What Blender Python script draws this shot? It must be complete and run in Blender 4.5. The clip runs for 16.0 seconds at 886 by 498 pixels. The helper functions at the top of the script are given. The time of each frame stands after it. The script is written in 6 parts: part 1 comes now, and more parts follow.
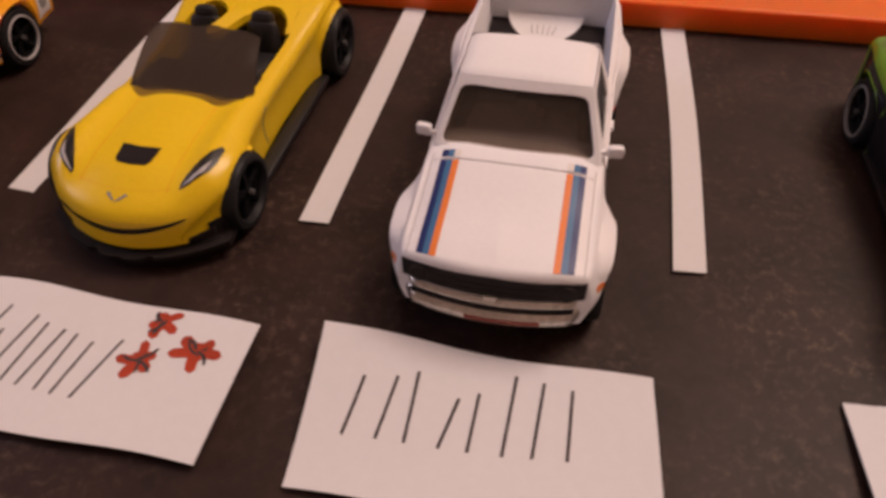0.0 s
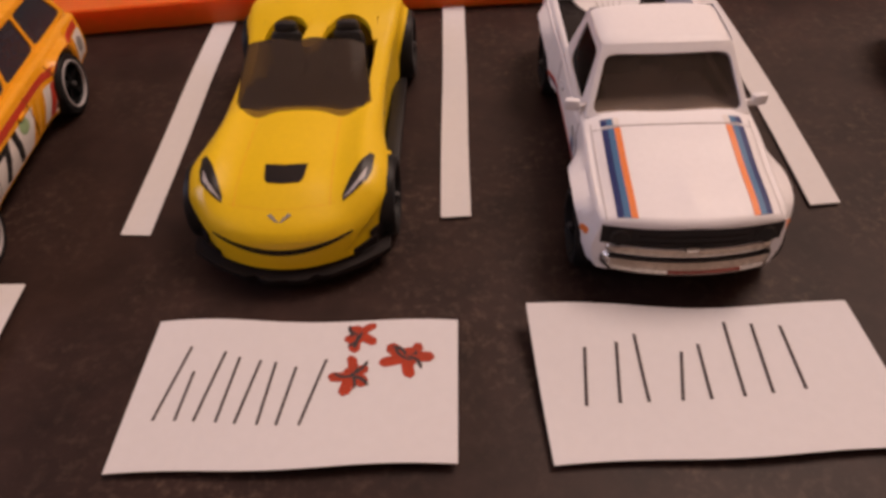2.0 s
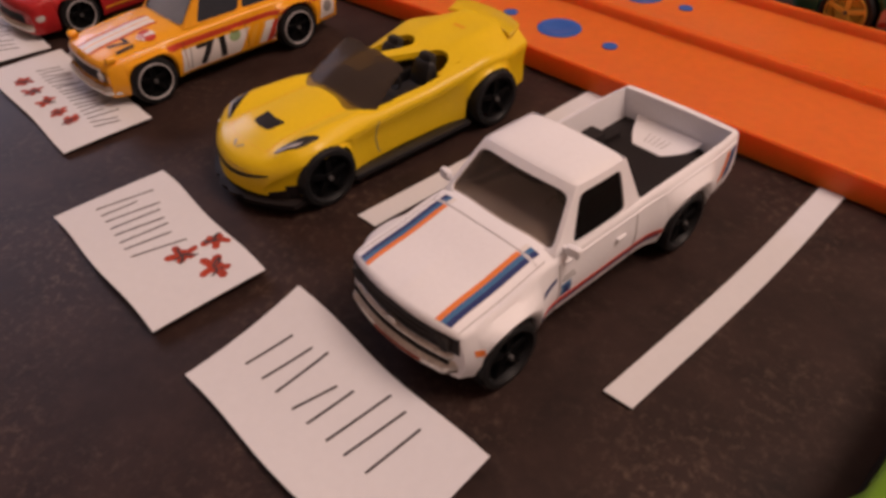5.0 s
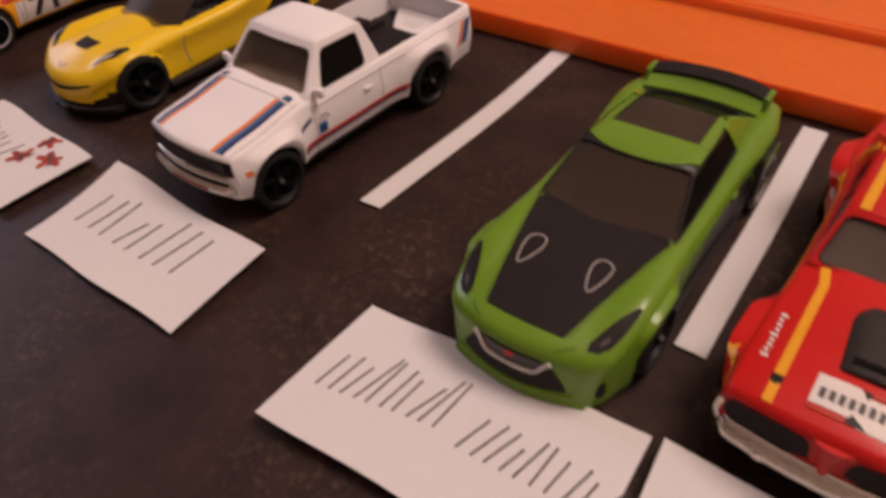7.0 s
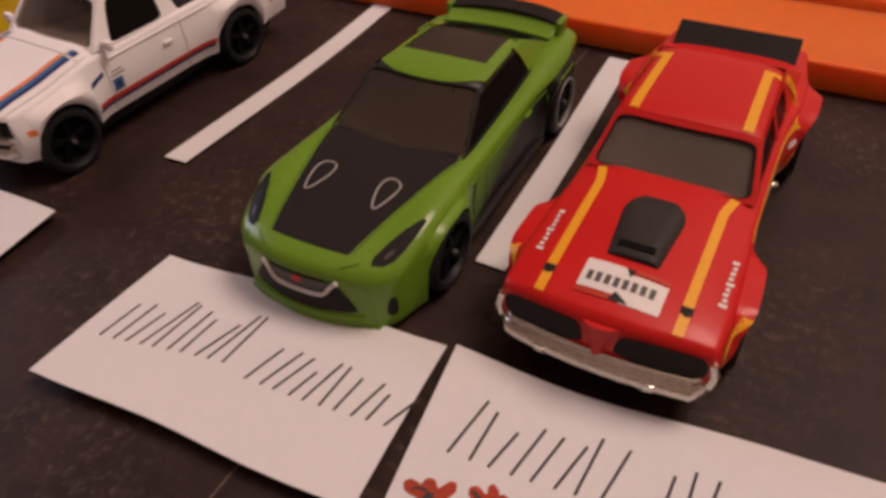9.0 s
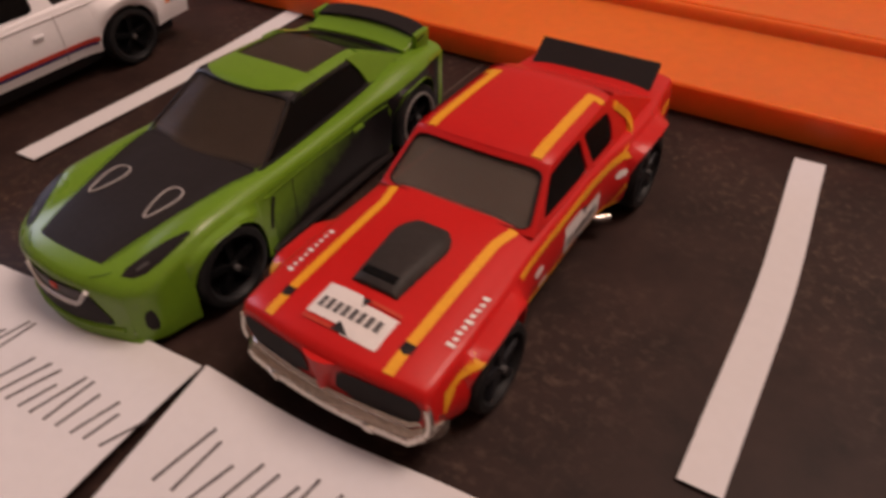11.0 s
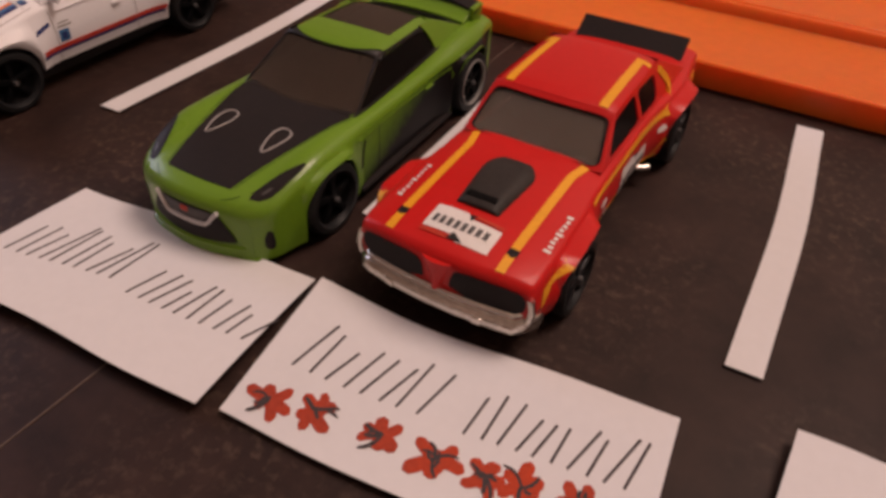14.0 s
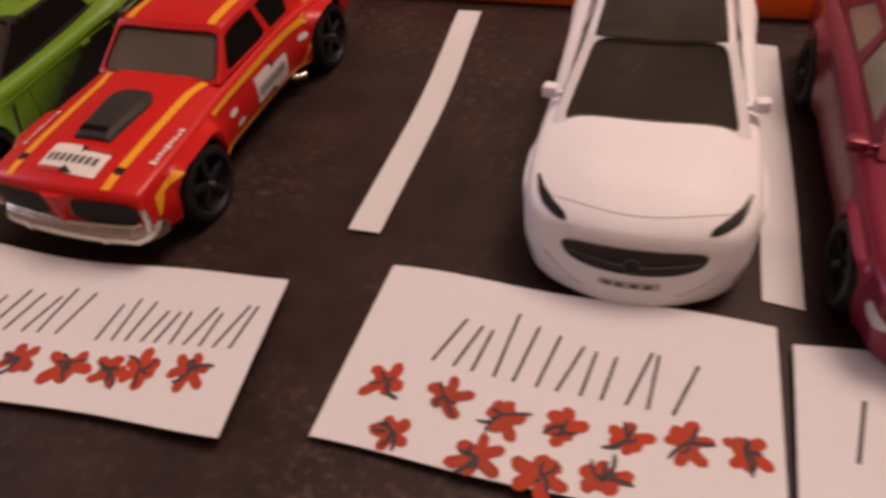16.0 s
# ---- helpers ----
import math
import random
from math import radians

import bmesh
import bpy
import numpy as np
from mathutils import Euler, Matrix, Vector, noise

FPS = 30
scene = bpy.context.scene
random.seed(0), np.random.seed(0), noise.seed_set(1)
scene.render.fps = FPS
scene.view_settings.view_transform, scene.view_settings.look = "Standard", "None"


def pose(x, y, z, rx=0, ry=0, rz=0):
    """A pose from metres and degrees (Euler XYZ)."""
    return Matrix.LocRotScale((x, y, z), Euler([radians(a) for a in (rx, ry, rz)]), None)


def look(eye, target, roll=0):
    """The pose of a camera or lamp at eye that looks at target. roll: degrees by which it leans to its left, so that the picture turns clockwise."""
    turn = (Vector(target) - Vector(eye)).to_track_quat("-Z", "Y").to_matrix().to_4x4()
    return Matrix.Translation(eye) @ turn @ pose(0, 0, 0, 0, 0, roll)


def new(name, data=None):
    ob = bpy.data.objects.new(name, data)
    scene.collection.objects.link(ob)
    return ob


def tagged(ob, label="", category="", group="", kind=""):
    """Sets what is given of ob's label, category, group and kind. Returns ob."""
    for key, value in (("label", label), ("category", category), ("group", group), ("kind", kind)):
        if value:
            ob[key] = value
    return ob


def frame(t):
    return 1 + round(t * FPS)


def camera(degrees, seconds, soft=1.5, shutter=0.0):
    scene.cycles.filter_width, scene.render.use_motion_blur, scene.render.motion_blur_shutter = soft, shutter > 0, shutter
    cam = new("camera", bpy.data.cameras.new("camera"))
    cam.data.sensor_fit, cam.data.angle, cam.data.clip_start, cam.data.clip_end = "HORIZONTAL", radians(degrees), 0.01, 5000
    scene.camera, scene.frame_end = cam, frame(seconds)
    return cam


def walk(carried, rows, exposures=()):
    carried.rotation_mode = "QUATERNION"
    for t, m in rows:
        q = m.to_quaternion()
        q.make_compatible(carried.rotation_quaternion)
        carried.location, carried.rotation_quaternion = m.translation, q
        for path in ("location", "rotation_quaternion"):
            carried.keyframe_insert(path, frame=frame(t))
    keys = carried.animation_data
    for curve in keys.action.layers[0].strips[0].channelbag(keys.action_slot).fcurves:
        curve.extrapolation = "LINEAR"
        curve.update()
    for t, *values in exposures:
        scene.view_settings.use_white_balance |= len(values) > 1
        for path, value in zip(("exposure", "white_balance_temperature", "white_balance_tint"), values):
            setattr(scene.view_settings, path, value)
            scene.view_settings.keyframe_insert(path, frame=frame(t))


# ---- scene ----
cam = camera(63.40, 16.0, soft=3.4, shutter=0.35)
PATH = [
    (0.0, 0.00240, 0.01435, 0.07987, 43.361, 0.477, 11.133),
    (0.5, -0.01063, 0.00737, 0.07931, 43.144, 1.973, 3.473),
    (1.0, -0.01976, 0.00341, 0.07548, 43.190, 2.841, -0.570),
    (1.5, -0.03028, 0.00654, 0.07654, 43.814, 2.376, -1.582),
    (2.0, -0.03416, 0.00714, 0.07806, 44.243, 2.020, -0.617),
    (2.5, -0.02714, 0.00889, 0.08356, 44.830, 2.161, 2.100),
    (3.0, -0.00001, 0.00771, 0.08983, 46.977, 3.313, 8.913),
    (3.5, 0.02269, 0.00162, 0.09575, 47.909, 3.231, 19.346),
    (3.7, 0.03047, -0.00044, 0.09538, 47.906, 1.791, 23.979),
    (5.8, 0.06344, 0.04344, 0.08131, 49.992, 2.564, 51.481),
    (6.0, 0.06766, 0.04137, 0.08263, 49.591, 2.275, 50.335),
    (6.5, 0.08544, 0.03225, 0.08765, 48.032, 3.181, 44.942),
    (7.0, 0.10303, 0.01867, 0.08349, 47.768, 3.335, 38.014),
    (7.5, 0.10610, 0.01562, 0.07586, 46.583, 3.185, 33.636),
    (8.0, 0.11049, 0.01734, 0.07353, 45.738, 2.777, 30.639),
    (8.2, 0.11283, 0.01544, 0.07339, 46.770, 2.488, 29.096),
    (10.3, 0.12773, 0.04300, 0.07144, 48.004, 1.834, 30.733),
    (10.5, 0.12998, 0.04426, 0.07078, 47.947, 1.351, 31.684),
    (11.0, 0.14627, 0.04489, 0.06899, 48.746, 2.018, 34.085),
    (11.5, 0.16398, 0.04861, 0.06281, 50.380, 2.526, 37.116),
    (12.0, 0.17312, 0.05211, 0.05841, 51.289, 2.548, 40.187),
    (12.5, 0.17615, 0.04982, 0.05627, 51.595, 2.009, 42.010),
    (13.0, 0.17164, 0.04328, 0.06264, 51.690, 1.280, 41.912),
    (13.5, 0.14830, 0.02853, 0.06842, 49.594, -1.083, 38.257),
    (14.0, 0.14192, 0.02066, 0.07211, 48.724, -0.817, 32.163),
    (14.5, 0.14096, 0.01141, 0.07001, 48.098, -0.074, 26.545),
    (15.0, 0.13717, 0.00765, 0.06732, 47.594, 0.885, 22.888),
    (15.5, 0.16015, 0.01902, 0.06604, 46.478, 2.478, 20.738),
    (16.0, 0.18465, 0.02568, 0.06966, 45.361, 4.831, 18.833),
]
walk(cam, [(t, pose(x, y, z, rx, ry, rz)) for t, x, y, z, rx, ry, rz in PATH], exposures=((0.0, -0.04), (0.5, -0.08), (2.0, -0.02), (3.0, -0.12), (3.5, -0.14), (6.0, -0.13), (6.6, -0.06), (7.5, -0.06), (8.0, -0.12), (10.5, -0.19), (12.5, -0.17), (13.5, -0.18), (14.5, -0.14), (15.2, -0.07), (16.0, -0.11)))

# ---- light: a warm ceiling lamp over the table, weak cool daylight from a window ----
world = bpy.data.worlds.new("room_dim")
scene.world = world
world.use_nodes = True
world.node_tree.nodes["Background"].inputs[0].default_value = (0.9, 0.8, 0.75, 1)
world.node_tree.nodes["Background"].inputs[1].default_value = 0.08


def area_lamp(name, eye, target, size, watts, rgb):
    data = bpy.data.lights.new(name, "AREA")
    data.shape, data.size, data.energy, data.color = "DISK", size, watts, rgb
    ob = new(name, data)
    ob.matrix_world = look(eye, target)
    return ob


bulb = bpy.data.lights.new("ceiling_light_source", "POINT")
bulb.shadow_soft_size, bulb.energy, bulb.color = 0.26, 41.2, (1.0, 0.748, 0.64)
new("ceiling_light_source", bulb).matrix_world = pose(0.52, 0.48, 1.10)
area_lamp("window_light_source", (-1.7, 0.1, 0.75), (0.0, 0.1, 0.0), 0.7, 6.6, (0.78, 0.75, 1.0))

# ---- materials ----
def nodes_of(name):
    m = bpy.data.materials.new(name)
    m.use_nodes = True
    return m, m.node_tree.nodes, m.node_tree.links, m.node_tree.nodes["Principled BSDF"]


def paint(name, rgb, rough=0.35, metal=0.0, var=0.12, scale=220.0, bump=0.04, coat=0.0, transmit=0.0, spec=0.5, sss=0.0):
    """A surface whose tone, gloss and relief vary at two scales."""
    m, n, l, b = nodes_of(name)
    co = n.new("ShaderNodeTexCoord")
    big, fine = n.new("ShaderNodeTexNoise"), n.new("ShaderNodeTexNoise")
    big.inputs["Scale"].default_value, big.inputs["Detail"].default_value = scale * 0.3, 3
    fine.inputs["Scale"].default_value, fine.inputs["Detail"].default_value = scale * 6, 4
    for t in (big, fine):
        l.new(co.outputs["Object"], t.inputs["Vector"])
    add = n.new("ShaderNodeMath")
    add.operation = "ADD"
    l.new(big.outputs["Fac"], add.inputs[0])
    l.new(fine.outputs["Fac"], add.inputs[1])
    ramp = n.new("ShaderNodeMapRange")
    ramp.inputs["From Min"].default_value, ramp.inputs["From Max"].default_value = 0.6, 1.4
    ramp.inputs["To Min"].default_value, ramp.inputs["To Max"].default_value = 1 - var, 1 + var
    l.new(add.outputs[0], ramp.inputs["Value"])
    mul = n.new("ShaderNodeVectorMath")
    mul.operation = "SCALE"
    mul.inputs[0].default_value = rgb
    l.new(ramp.outputs[0], mul.inputs["Scale"])
    l.new(mul.outputs[0], b.inputs["Base Color"])
    rr = n.new("ShaderNodeMapRange")
    rr.inputs["From Min"].default_value, rr.inputs["From Max"].default_value = 0.3, 0.7
    rr.inputs["To Min"].default_value, rr.inputs["To Max"].default_value = rough * 0.8, min(1.0, rough * 1.25)
    l.new(big.outputs["Fac"], rr.inputs["Value"])
    l.new(rr.outputs[0], b.inputs["Roughness"])
    if bump:
        bp = n.new("ShaderNodeBump")
        bp.inputs["Strength"].default_value, bp.inputs["Distance"].default_value = bump, 0.0004
        l.new(add.outputs[0], bp.inputs["Height"])
        l.new(bp.outputs[0], b.inputs["Normal"])
    b.inputs["Metallic"].default_value = metal
    b.inputs["Coat Weight"].default_value = coat
    b.inputs["Coat Roughness"].default_value = 0.12
    b.inputs["Transmission Weight"].default_value = transmit
    b.inputs["IOR"].default_value = 1.07 if transmit > 0.5 else 1.4
    b.inputs["Specular IOR Level"].default_value = spec
    b.inputs["Subsurface Weight"].default_value = sss
    b.inputs["Subsurface Radius"].default_value = (1.0, 0.35, 0.1)
    b.inputs["Subsurface Scale"].default_value = 0.0035
    return m


def asphalt_print():
    """Dark printed sheet: brown-black ground with pale scuffs and flecks."""
    m, n, l, b = nodes_of("dark_mottled_sheet")
    co = n.new("ShaderNodeTexCoord")
    soft, cloud, scratch, mask = [n.new("ShaderNodeTexNoise") for _ in range(4)]
    for t, s, d, dist in ((soft, 9, 4, 0.3), (cloud, 90, 10, 0.15), (scratch, 620, 12, 0.25), (mask, 38, 9, 0.35)):
        t.inputs["Scale"].default_value, t.inputs["Detail"].default_value, t.inputs["Distortion"].default_value = s, d, dist
        l.new(co.outputs["Object"], t.inputs["Vector"])
    scratch.inputs["Roughness"].default_value = cloud.inputs["Roughness"].default_value = 0.68
    c1 = n.new("ShaderNodeValToRGB")
    c1.color_ramp.elements[0].position, c1.color_ramp.elements[0].color = 0.30, (0.0145, 0.0074, 0.0064, 1)
    c1.color_ramp.elements[1].position, c1.color_ramp.elements[1].color = 0.74, (0.042, 0.0222, 0.0178, 1)
    l.new(cloud.outputs["Fac"], c1.inputs[0])
    thr = n.new("ShaderNodeMapRange")
    thr.inputs["From Min"].default_value, thr.inputs["From Max"].default_value = 0.50, 0.74
    l.new(scratch.outputs["Fac"], thr.inputs["Value"])
    thm = n.new("ShaderNodeMapRange")
    thm.inputs["From Min"].default_value, thm.inputs["From Max"].default_value = 0.40, 0.72
    l.new(mask.outputs["Fac"], thm.inputs["Value"])
    mm = n.new("ShaderNodeMath")
    mm.operation = "MULTIPLY"
    l.new(thr.outputs[0], mm.inputs[0])
    l.new(thm.outputs[0], mm.inputs[1])
    mix = n.new("ShaderNodeMix")
    mix.data_type = "RGBA"
    l.new(mm.outputs[0], mix.inputs["Factor"])
    l.new(c1.outputs[0], mix.inputs[6])
    mix.inputs[7].default_value = (0.135, 0.090, 0.065, 1)
    l.new(mix.outputs[2], b.inputs["Base Color"])
    b.inputs["Specular IOR Level"].default_value = 0.22
    rr = n.new("ShaderNodeMapRange")
    rr.inputs["To Min"].default_value, rr.inputs["To Max"].default_value = 0.42, 0.62
    l.new(soft.outputs["Fac"], rr.inputs["Value"])
    l.new(rr.outputs[0], b.inputs["Roughness"])
    bp = n.new("ShaderNodeBump")
    bp.inputs["Strength"].default_value, bp.inputs["Distance"].default_value = 0.12, 0.0005
    l.new(cloud.outputs["Fac"], bp.inputs["Height"])
    l.new(bp.outputs[0], b.inputs["Normal"])
    return m


def fade_print():
    """Lime enamel overprinted in black, thinning out upwards and forwards in a speckled edge."""
    m = paint("lime_green_fading_to_black", (0.134, 0.266, 0.016), 0.42, var=0.07, spec=0.18)
    n, l = m.node_tree.nodes, m.node_tree.links
    b = n["Principled BSDF"]
    co, sep, noise = n.new("ShaderNodeTexCoord"), n.new("ShaderNodeSeparateXYZ"), n.new("ShaderNodeTexNoise")
    l.new(co.outputs["Object"], sep.inputs[0])
    l.new(co.outputs["Object"], noise.inputs["Vector"])
    noise.inputs["Scale"].default_value, noise.inputs["Detail"].default_value = 700, 5
    terms = []
    for src, k, add in ((sep.outputs["Y"], 66.0, -2.0), (sep.outputs["Z"], -150.0, 1.5), (noise.outputs["Fac"], 0.5, -0.25)):
        t = n.new("ShaderNodeMath")
        t.operation = "MULTIPLY_ADD"
        t.inputs[1].default_value, t.inputs[2].default_value = k, add
        l.new(src, t.inputs[0])
        terms.append(t)
    a1, a2 = n.new("ShaderNodeMath"), n.new("ShaderNodeMath")
    l.new(terms[0].outputs[0], a1.inputs[0])
    l.new(terms[1].outputs[0], a1.inputs[1])
    l.new(a1.outputs[0], a2.inputs[0])
    l.new(terms[2].outputs[0], a2.inputs[1])
    a2.use_clamp = True
    mix = n.new("ShaderNodeMix")
    mix.data_type = "RGBA"
    l.new(a2.outputs[0], mix.inputs["Factor"])
    l.new(b.inputs["Base Color"].links[0].from_socket, mix.inputs[6])
    mix.inputs[7].default_value = (0.011, 0.0095, 0.0105, 1)
    l.new(mix.outputs[2], b.inputs["Base Color"])
    return m


SHEET = asphalt_print()
FADE = fade_print()
PAPER = paint("white_paper", (0.68, 0.672, 0.695), 0.75, var=0.03, scale=120, bump=0.05)
ORANGE = paint("orange_track_plastic", (0.73, 0.150, 0.016), 0.42, var=0.08, scale=60, bump=0.03, sss=0.8)
BLUE_DOT = paint("blue_track_plastic", (0.03, 0.11, 0.42), 0.35, var=0.08)
YELLOW = paint("yellow_enamel", (0.80, 0.54, 0.010), 0.34, var=0.05, coat=0.06)
WHITE = paint("white_enamel", (0.82, 0.81, 0.84), 0.5, var=0.03, coat=0.05)
GREEN = paint("lime_green_enamel", (0.134, 0.266, 0.016), 0.32, var=0.07, coat=0.15)
RED = paint("red_enamel", (0.54, 0.009, 0.008), 0.38, var=0.06, coat=0.12, spec=0.4)
MAROON = paint("metallic_maroon_enamel", (0.20, 0.016, 0.042), 0.32, metal=0.3, var=0.12, coat=0.15)
AMBER = paint("amber_orange_enamel", (0.84, 0.37, 0.014), 0.27, var=0.05, coat=0.15)
CRIMSON = paint("crimson_enamel", (0.42, 0.018, 0.02), 0.3, var=0.08, coat=0.15)
TEAL = paint("dark_green_enamel", (0.015, 0.10, 0.055), 0.35, var=0.1, coat=0.15)
BLACK = paint("black_plastic", (0.016, 0.015, 0.016), 0.4, var=0.2)
MATT = paint("matt_black_paint", (0.018, 0.0145, 0.0145), 0.55, var=0.2, spec=0.2)
TYRE = paint("black_tyre_plastic", (0.012, 0.012, 0.013), 0.5, var=0.2, spec=0.3)
RIM = paint("dark_grey_rim", (0.0045, 0.0045, 0.005), 0.55, var=0.2, spec=0.1)
GUNMETAL = paint("gunmetal_rim", (0.018, 0.018, 0.022), 0.36, metal=0.3, var=0.2)
CHROME = paint("worn_chrome", (0.66, 0.61, 0.55), 0.24, metal=1.0, var=0.25, bump=0.25, scale=260)
STEEL = paint("dull_chrome", (0.60, 0.56, 0.51), 0.3, metal=1.0, var=0.35, bump=0.3, scale=260)
SILVER = paint("silver_ring", (0.56, 0.54, 0.52), 0.4, metal=0.2, var=0.1)
SMOKE = paint("smoked_window_plastic", (0.15, 0.116, 0.094), 0.14, var=0.2, bump=0.0, transmit=0.74, spec=0.02)
GREYGLASS = paint("grey_window_plastic", (0.27, 0.228, 0.195), 0.14, var=0.3, bump=0.0, transmit=0.70, spec=0.14)
DARKGLASS = paint("dark_window_plastic", (0.026, 0.023, 0.022), 0.16, var=0.2, bump=0.0, transmit=0.7, spec=0.1)
BLUEGLASS = paint("blue_grey_window_plastic", (0.13, 0.18, 0.25), 0.2, var=0.15, bump=0.0, transmit=0.3)
CLEAR = paint("clear_beige_window_plastic", (0.60, 0.55, 0.42), 0.15, var=0.05, bump=0.0, transmit=0.5)
DIMBLUE = paint("dark_blue_window_plastic", (0.03, 0.038, 0.055), 0.2, var=0.2, bump=0.0, transmit=0.2)
SCOOP = paint("worn_black_paint", (0.032, 0.027, 0.025), 0.5, var=0.25, spec=0.25)
DEEP = paint("deep_black_inlet_shade", (0.004, 0.004, 0.004), 0.7, var=0.2, spec=0.1)
HATCHGLASS = paint("brown_black_window_plastic", (0.15, 0.13, 0.11), 0.22, var=0.4, bump=0.0, transmit=0.75, spec=0.2)
BROWNGLASS = paint("brown_window_plastic", (0.22, 0.172, 0.138), 0.13, var=0.3, bump=0.0, transmit=0.84, spec=0.04)
BEIGE = paint("beige_plastic", (0.50, 0.44, 0.32), 0.5, var=0.1)
INK_BLUE = paint("dark_blue_ink", (0.018, 0.032, 0.14), 0.4, var=0.1)
INK_SKY = paint("mid_blue_ink", (0.055, 0.16, 0.32), 0.4, var=0.1)
INK_ORANGE = paint("orange_ink", (0.78, 0.22, 0.05), 0.4, var=0.08)
INK_RED = paint("red_ink", (0.50, 0.045, 0.022), 0.4, var=0.12)
INK_YELLOW = paint("yellow_ink", (0.78, 0.36, 0.02), 0.4, var=0.08)
INK_BLACK = paint("black_ink", (0.016, 0.014, 0.015), 0.5, var=0.2)
INK_WHITE = paint("white_ink", (0.74, 0.70, 0.68), 0.45, var=0.06)
INK_DIM = paint("dim_grey_ink", (0.085, 0.08, 0.08), 0.45, var=0.15)
INK_PALE = paint("pale_grey_ink", (0.46, 0.44, 0.45), 0.5, var=0.08)
INK_DUCT = paint("light_grey_ink", (0.36, 0.34, 0.33), 0.5, var=0.15)
INK_GREY = paint("grey_ink", (0.26, 0.25, 0.24), 0.45, var=0.1)
PEN = paint("black_felt_pen", (0.048, 0.038, 0.040), 0.7, var=0.35, scale=500)
PETAL = paint("red_felt_pen", (0.37, 0.042, 0.015), 0.7, var=0.35, scale=420)
PINK = paint("pale_pink_ink", (0.52, 0.27, 0.25), 0.45, var=0.25, scale=500)
MINT = paint("pale_green_ink", (0.30, 0.42, 0.22), 0.4)
DEEPGREEN = paint("dark_green_crease_shade", (0.045, 0.10, 0.006), 0.5)
RUST = paint("dark_amber_joint", (0.30, 0.10, 0.01), 0.5)
GOLD = paint("yellow_wheel_plastic", (0.68, 0.50, 0.09), 0.4, var=0.1)
WALL = paint("warm_wall_paint", (0.74, 0.66, 0.60), 0.8, var=0.05, scale=6)
WOOD = paint("brown_table_wood", (0.16, 0.085, 0.05), 0.45, var=0.25, scale=30)


# ---- shape helpers (millimetres inside, metres out) ----
def part(name, bm, material, parent=None, label="", smooth=True, bevel=0.0, at=None):
    """Links a bmesh as one mesh object under a thing or under a part."""
    if at is not None:
        bmesh.ops.transform(bm, matrix=at, verts=bm.verts)
    bmesh.ops.recalc_face_normals(bm, faces=bm.faces)
    bmesh.ops.scale(bm, vec=(0.001, 0.001, 0.001), verts=bm.verts)
    if smooth:
        for f in bm.faces:
            f.smooth = True
        for e in bm.edges:
            if len(e.link_faces) == 2 and e.calc_face_angle(0) > 0.75:
                e.smooth = False
    me = bpy.data.meshes.new(name)
    bm.to_mesh(me)
    bm.free()
    me.materials.append(material)
    ob = new(name, me)
    if material in (SMOKE, GREYGLASS, BROWNGLASS):
        ob.visible_shadow = False
    if parent:
        ob.parent = parent
    if label:
        tagged(ob, label)
    if bevel:
        mod = ob.modifiers.new("soft_edges", "BEVEL")
        mod.width, mod.segments, mod.limit_method, mod.angle_limit = bevel * 0.001, 2, "ANGLE", 0.6
    return ob


def thing(name, m, label, category, group=""):
    ob = new(name)
    ob.empty_display_size = 0.01
    ob.matrix_world = m
    return tagged(ob, label, category, group)


def curve(keys):
    """A smooth, overshoot-free curve through (s, value) keys."""
    xs, ys = np.array([k[0] for k in keys], float), np.array([k[1] for k in keys], float)
    d = np.diff(ys) / np.diff(xs)
    m = np.zeros(len(xs))
    for i in range(1, len(xs) - 1):
        m[i] = 0 if d[i - 1] * d[i] <= 0 else 2 * d[i - 1] * d[i] / (d[i - 1] + d[i])
    m[0], m[-1] = d[0], d[-1]

    def f(s):
        s = min(max(s, xs[0]), xs[-1])
        i = min(max(int(np.searchsorted(xs, s)) - 1, 0), len(xs) - 2)
        h = xs[i + 1] - xs[i]
        t = (s - xs[i]) / h
        return float((2 * t**3 - 3 * t**2 + 1) * ys[i] + (t**3 - 2 * t**2 + t) * h * m[i] + (3 * t**2 - 2 * t**3) * ys[i + 1] + (t**3 - t**2) * h * m[i + 1])
    return f


def box(bm, c, size, rot=(0, 0, 0), r=0.0, taper=1.0):
    """A box with rounded edges; taper narrows its top."""
    tmp = bmesh.new()
    bmesh.ops.create_cube(tmp, size=1)
    for v in tmp.verts:
        k = taper if v.co.z > 0 else 1
        v.co = Vector((v.co.x * size[0] * k, v.co.y * size[1] * k, v.co.z * size[2]))
    if r:
        bmesh.ops.bevel(tmp, geom=list(tmp.edges), offset=r, segments=2, profile=0.5, affect="EDGES")
    bmesh.ops.transform(tmp, matrix=pose(*c, *rot), verts=tmp.verts)
    join(bm, tmp)


def join(bm, tmp):
    vs = [bm.verts.new(v.co) for v in tmp.verts]
    tmp.verts.index_update()
    for f in tmp.faces:
        bm.faces.new([vs[v.index] for v in f.verts])
    tmp.free()


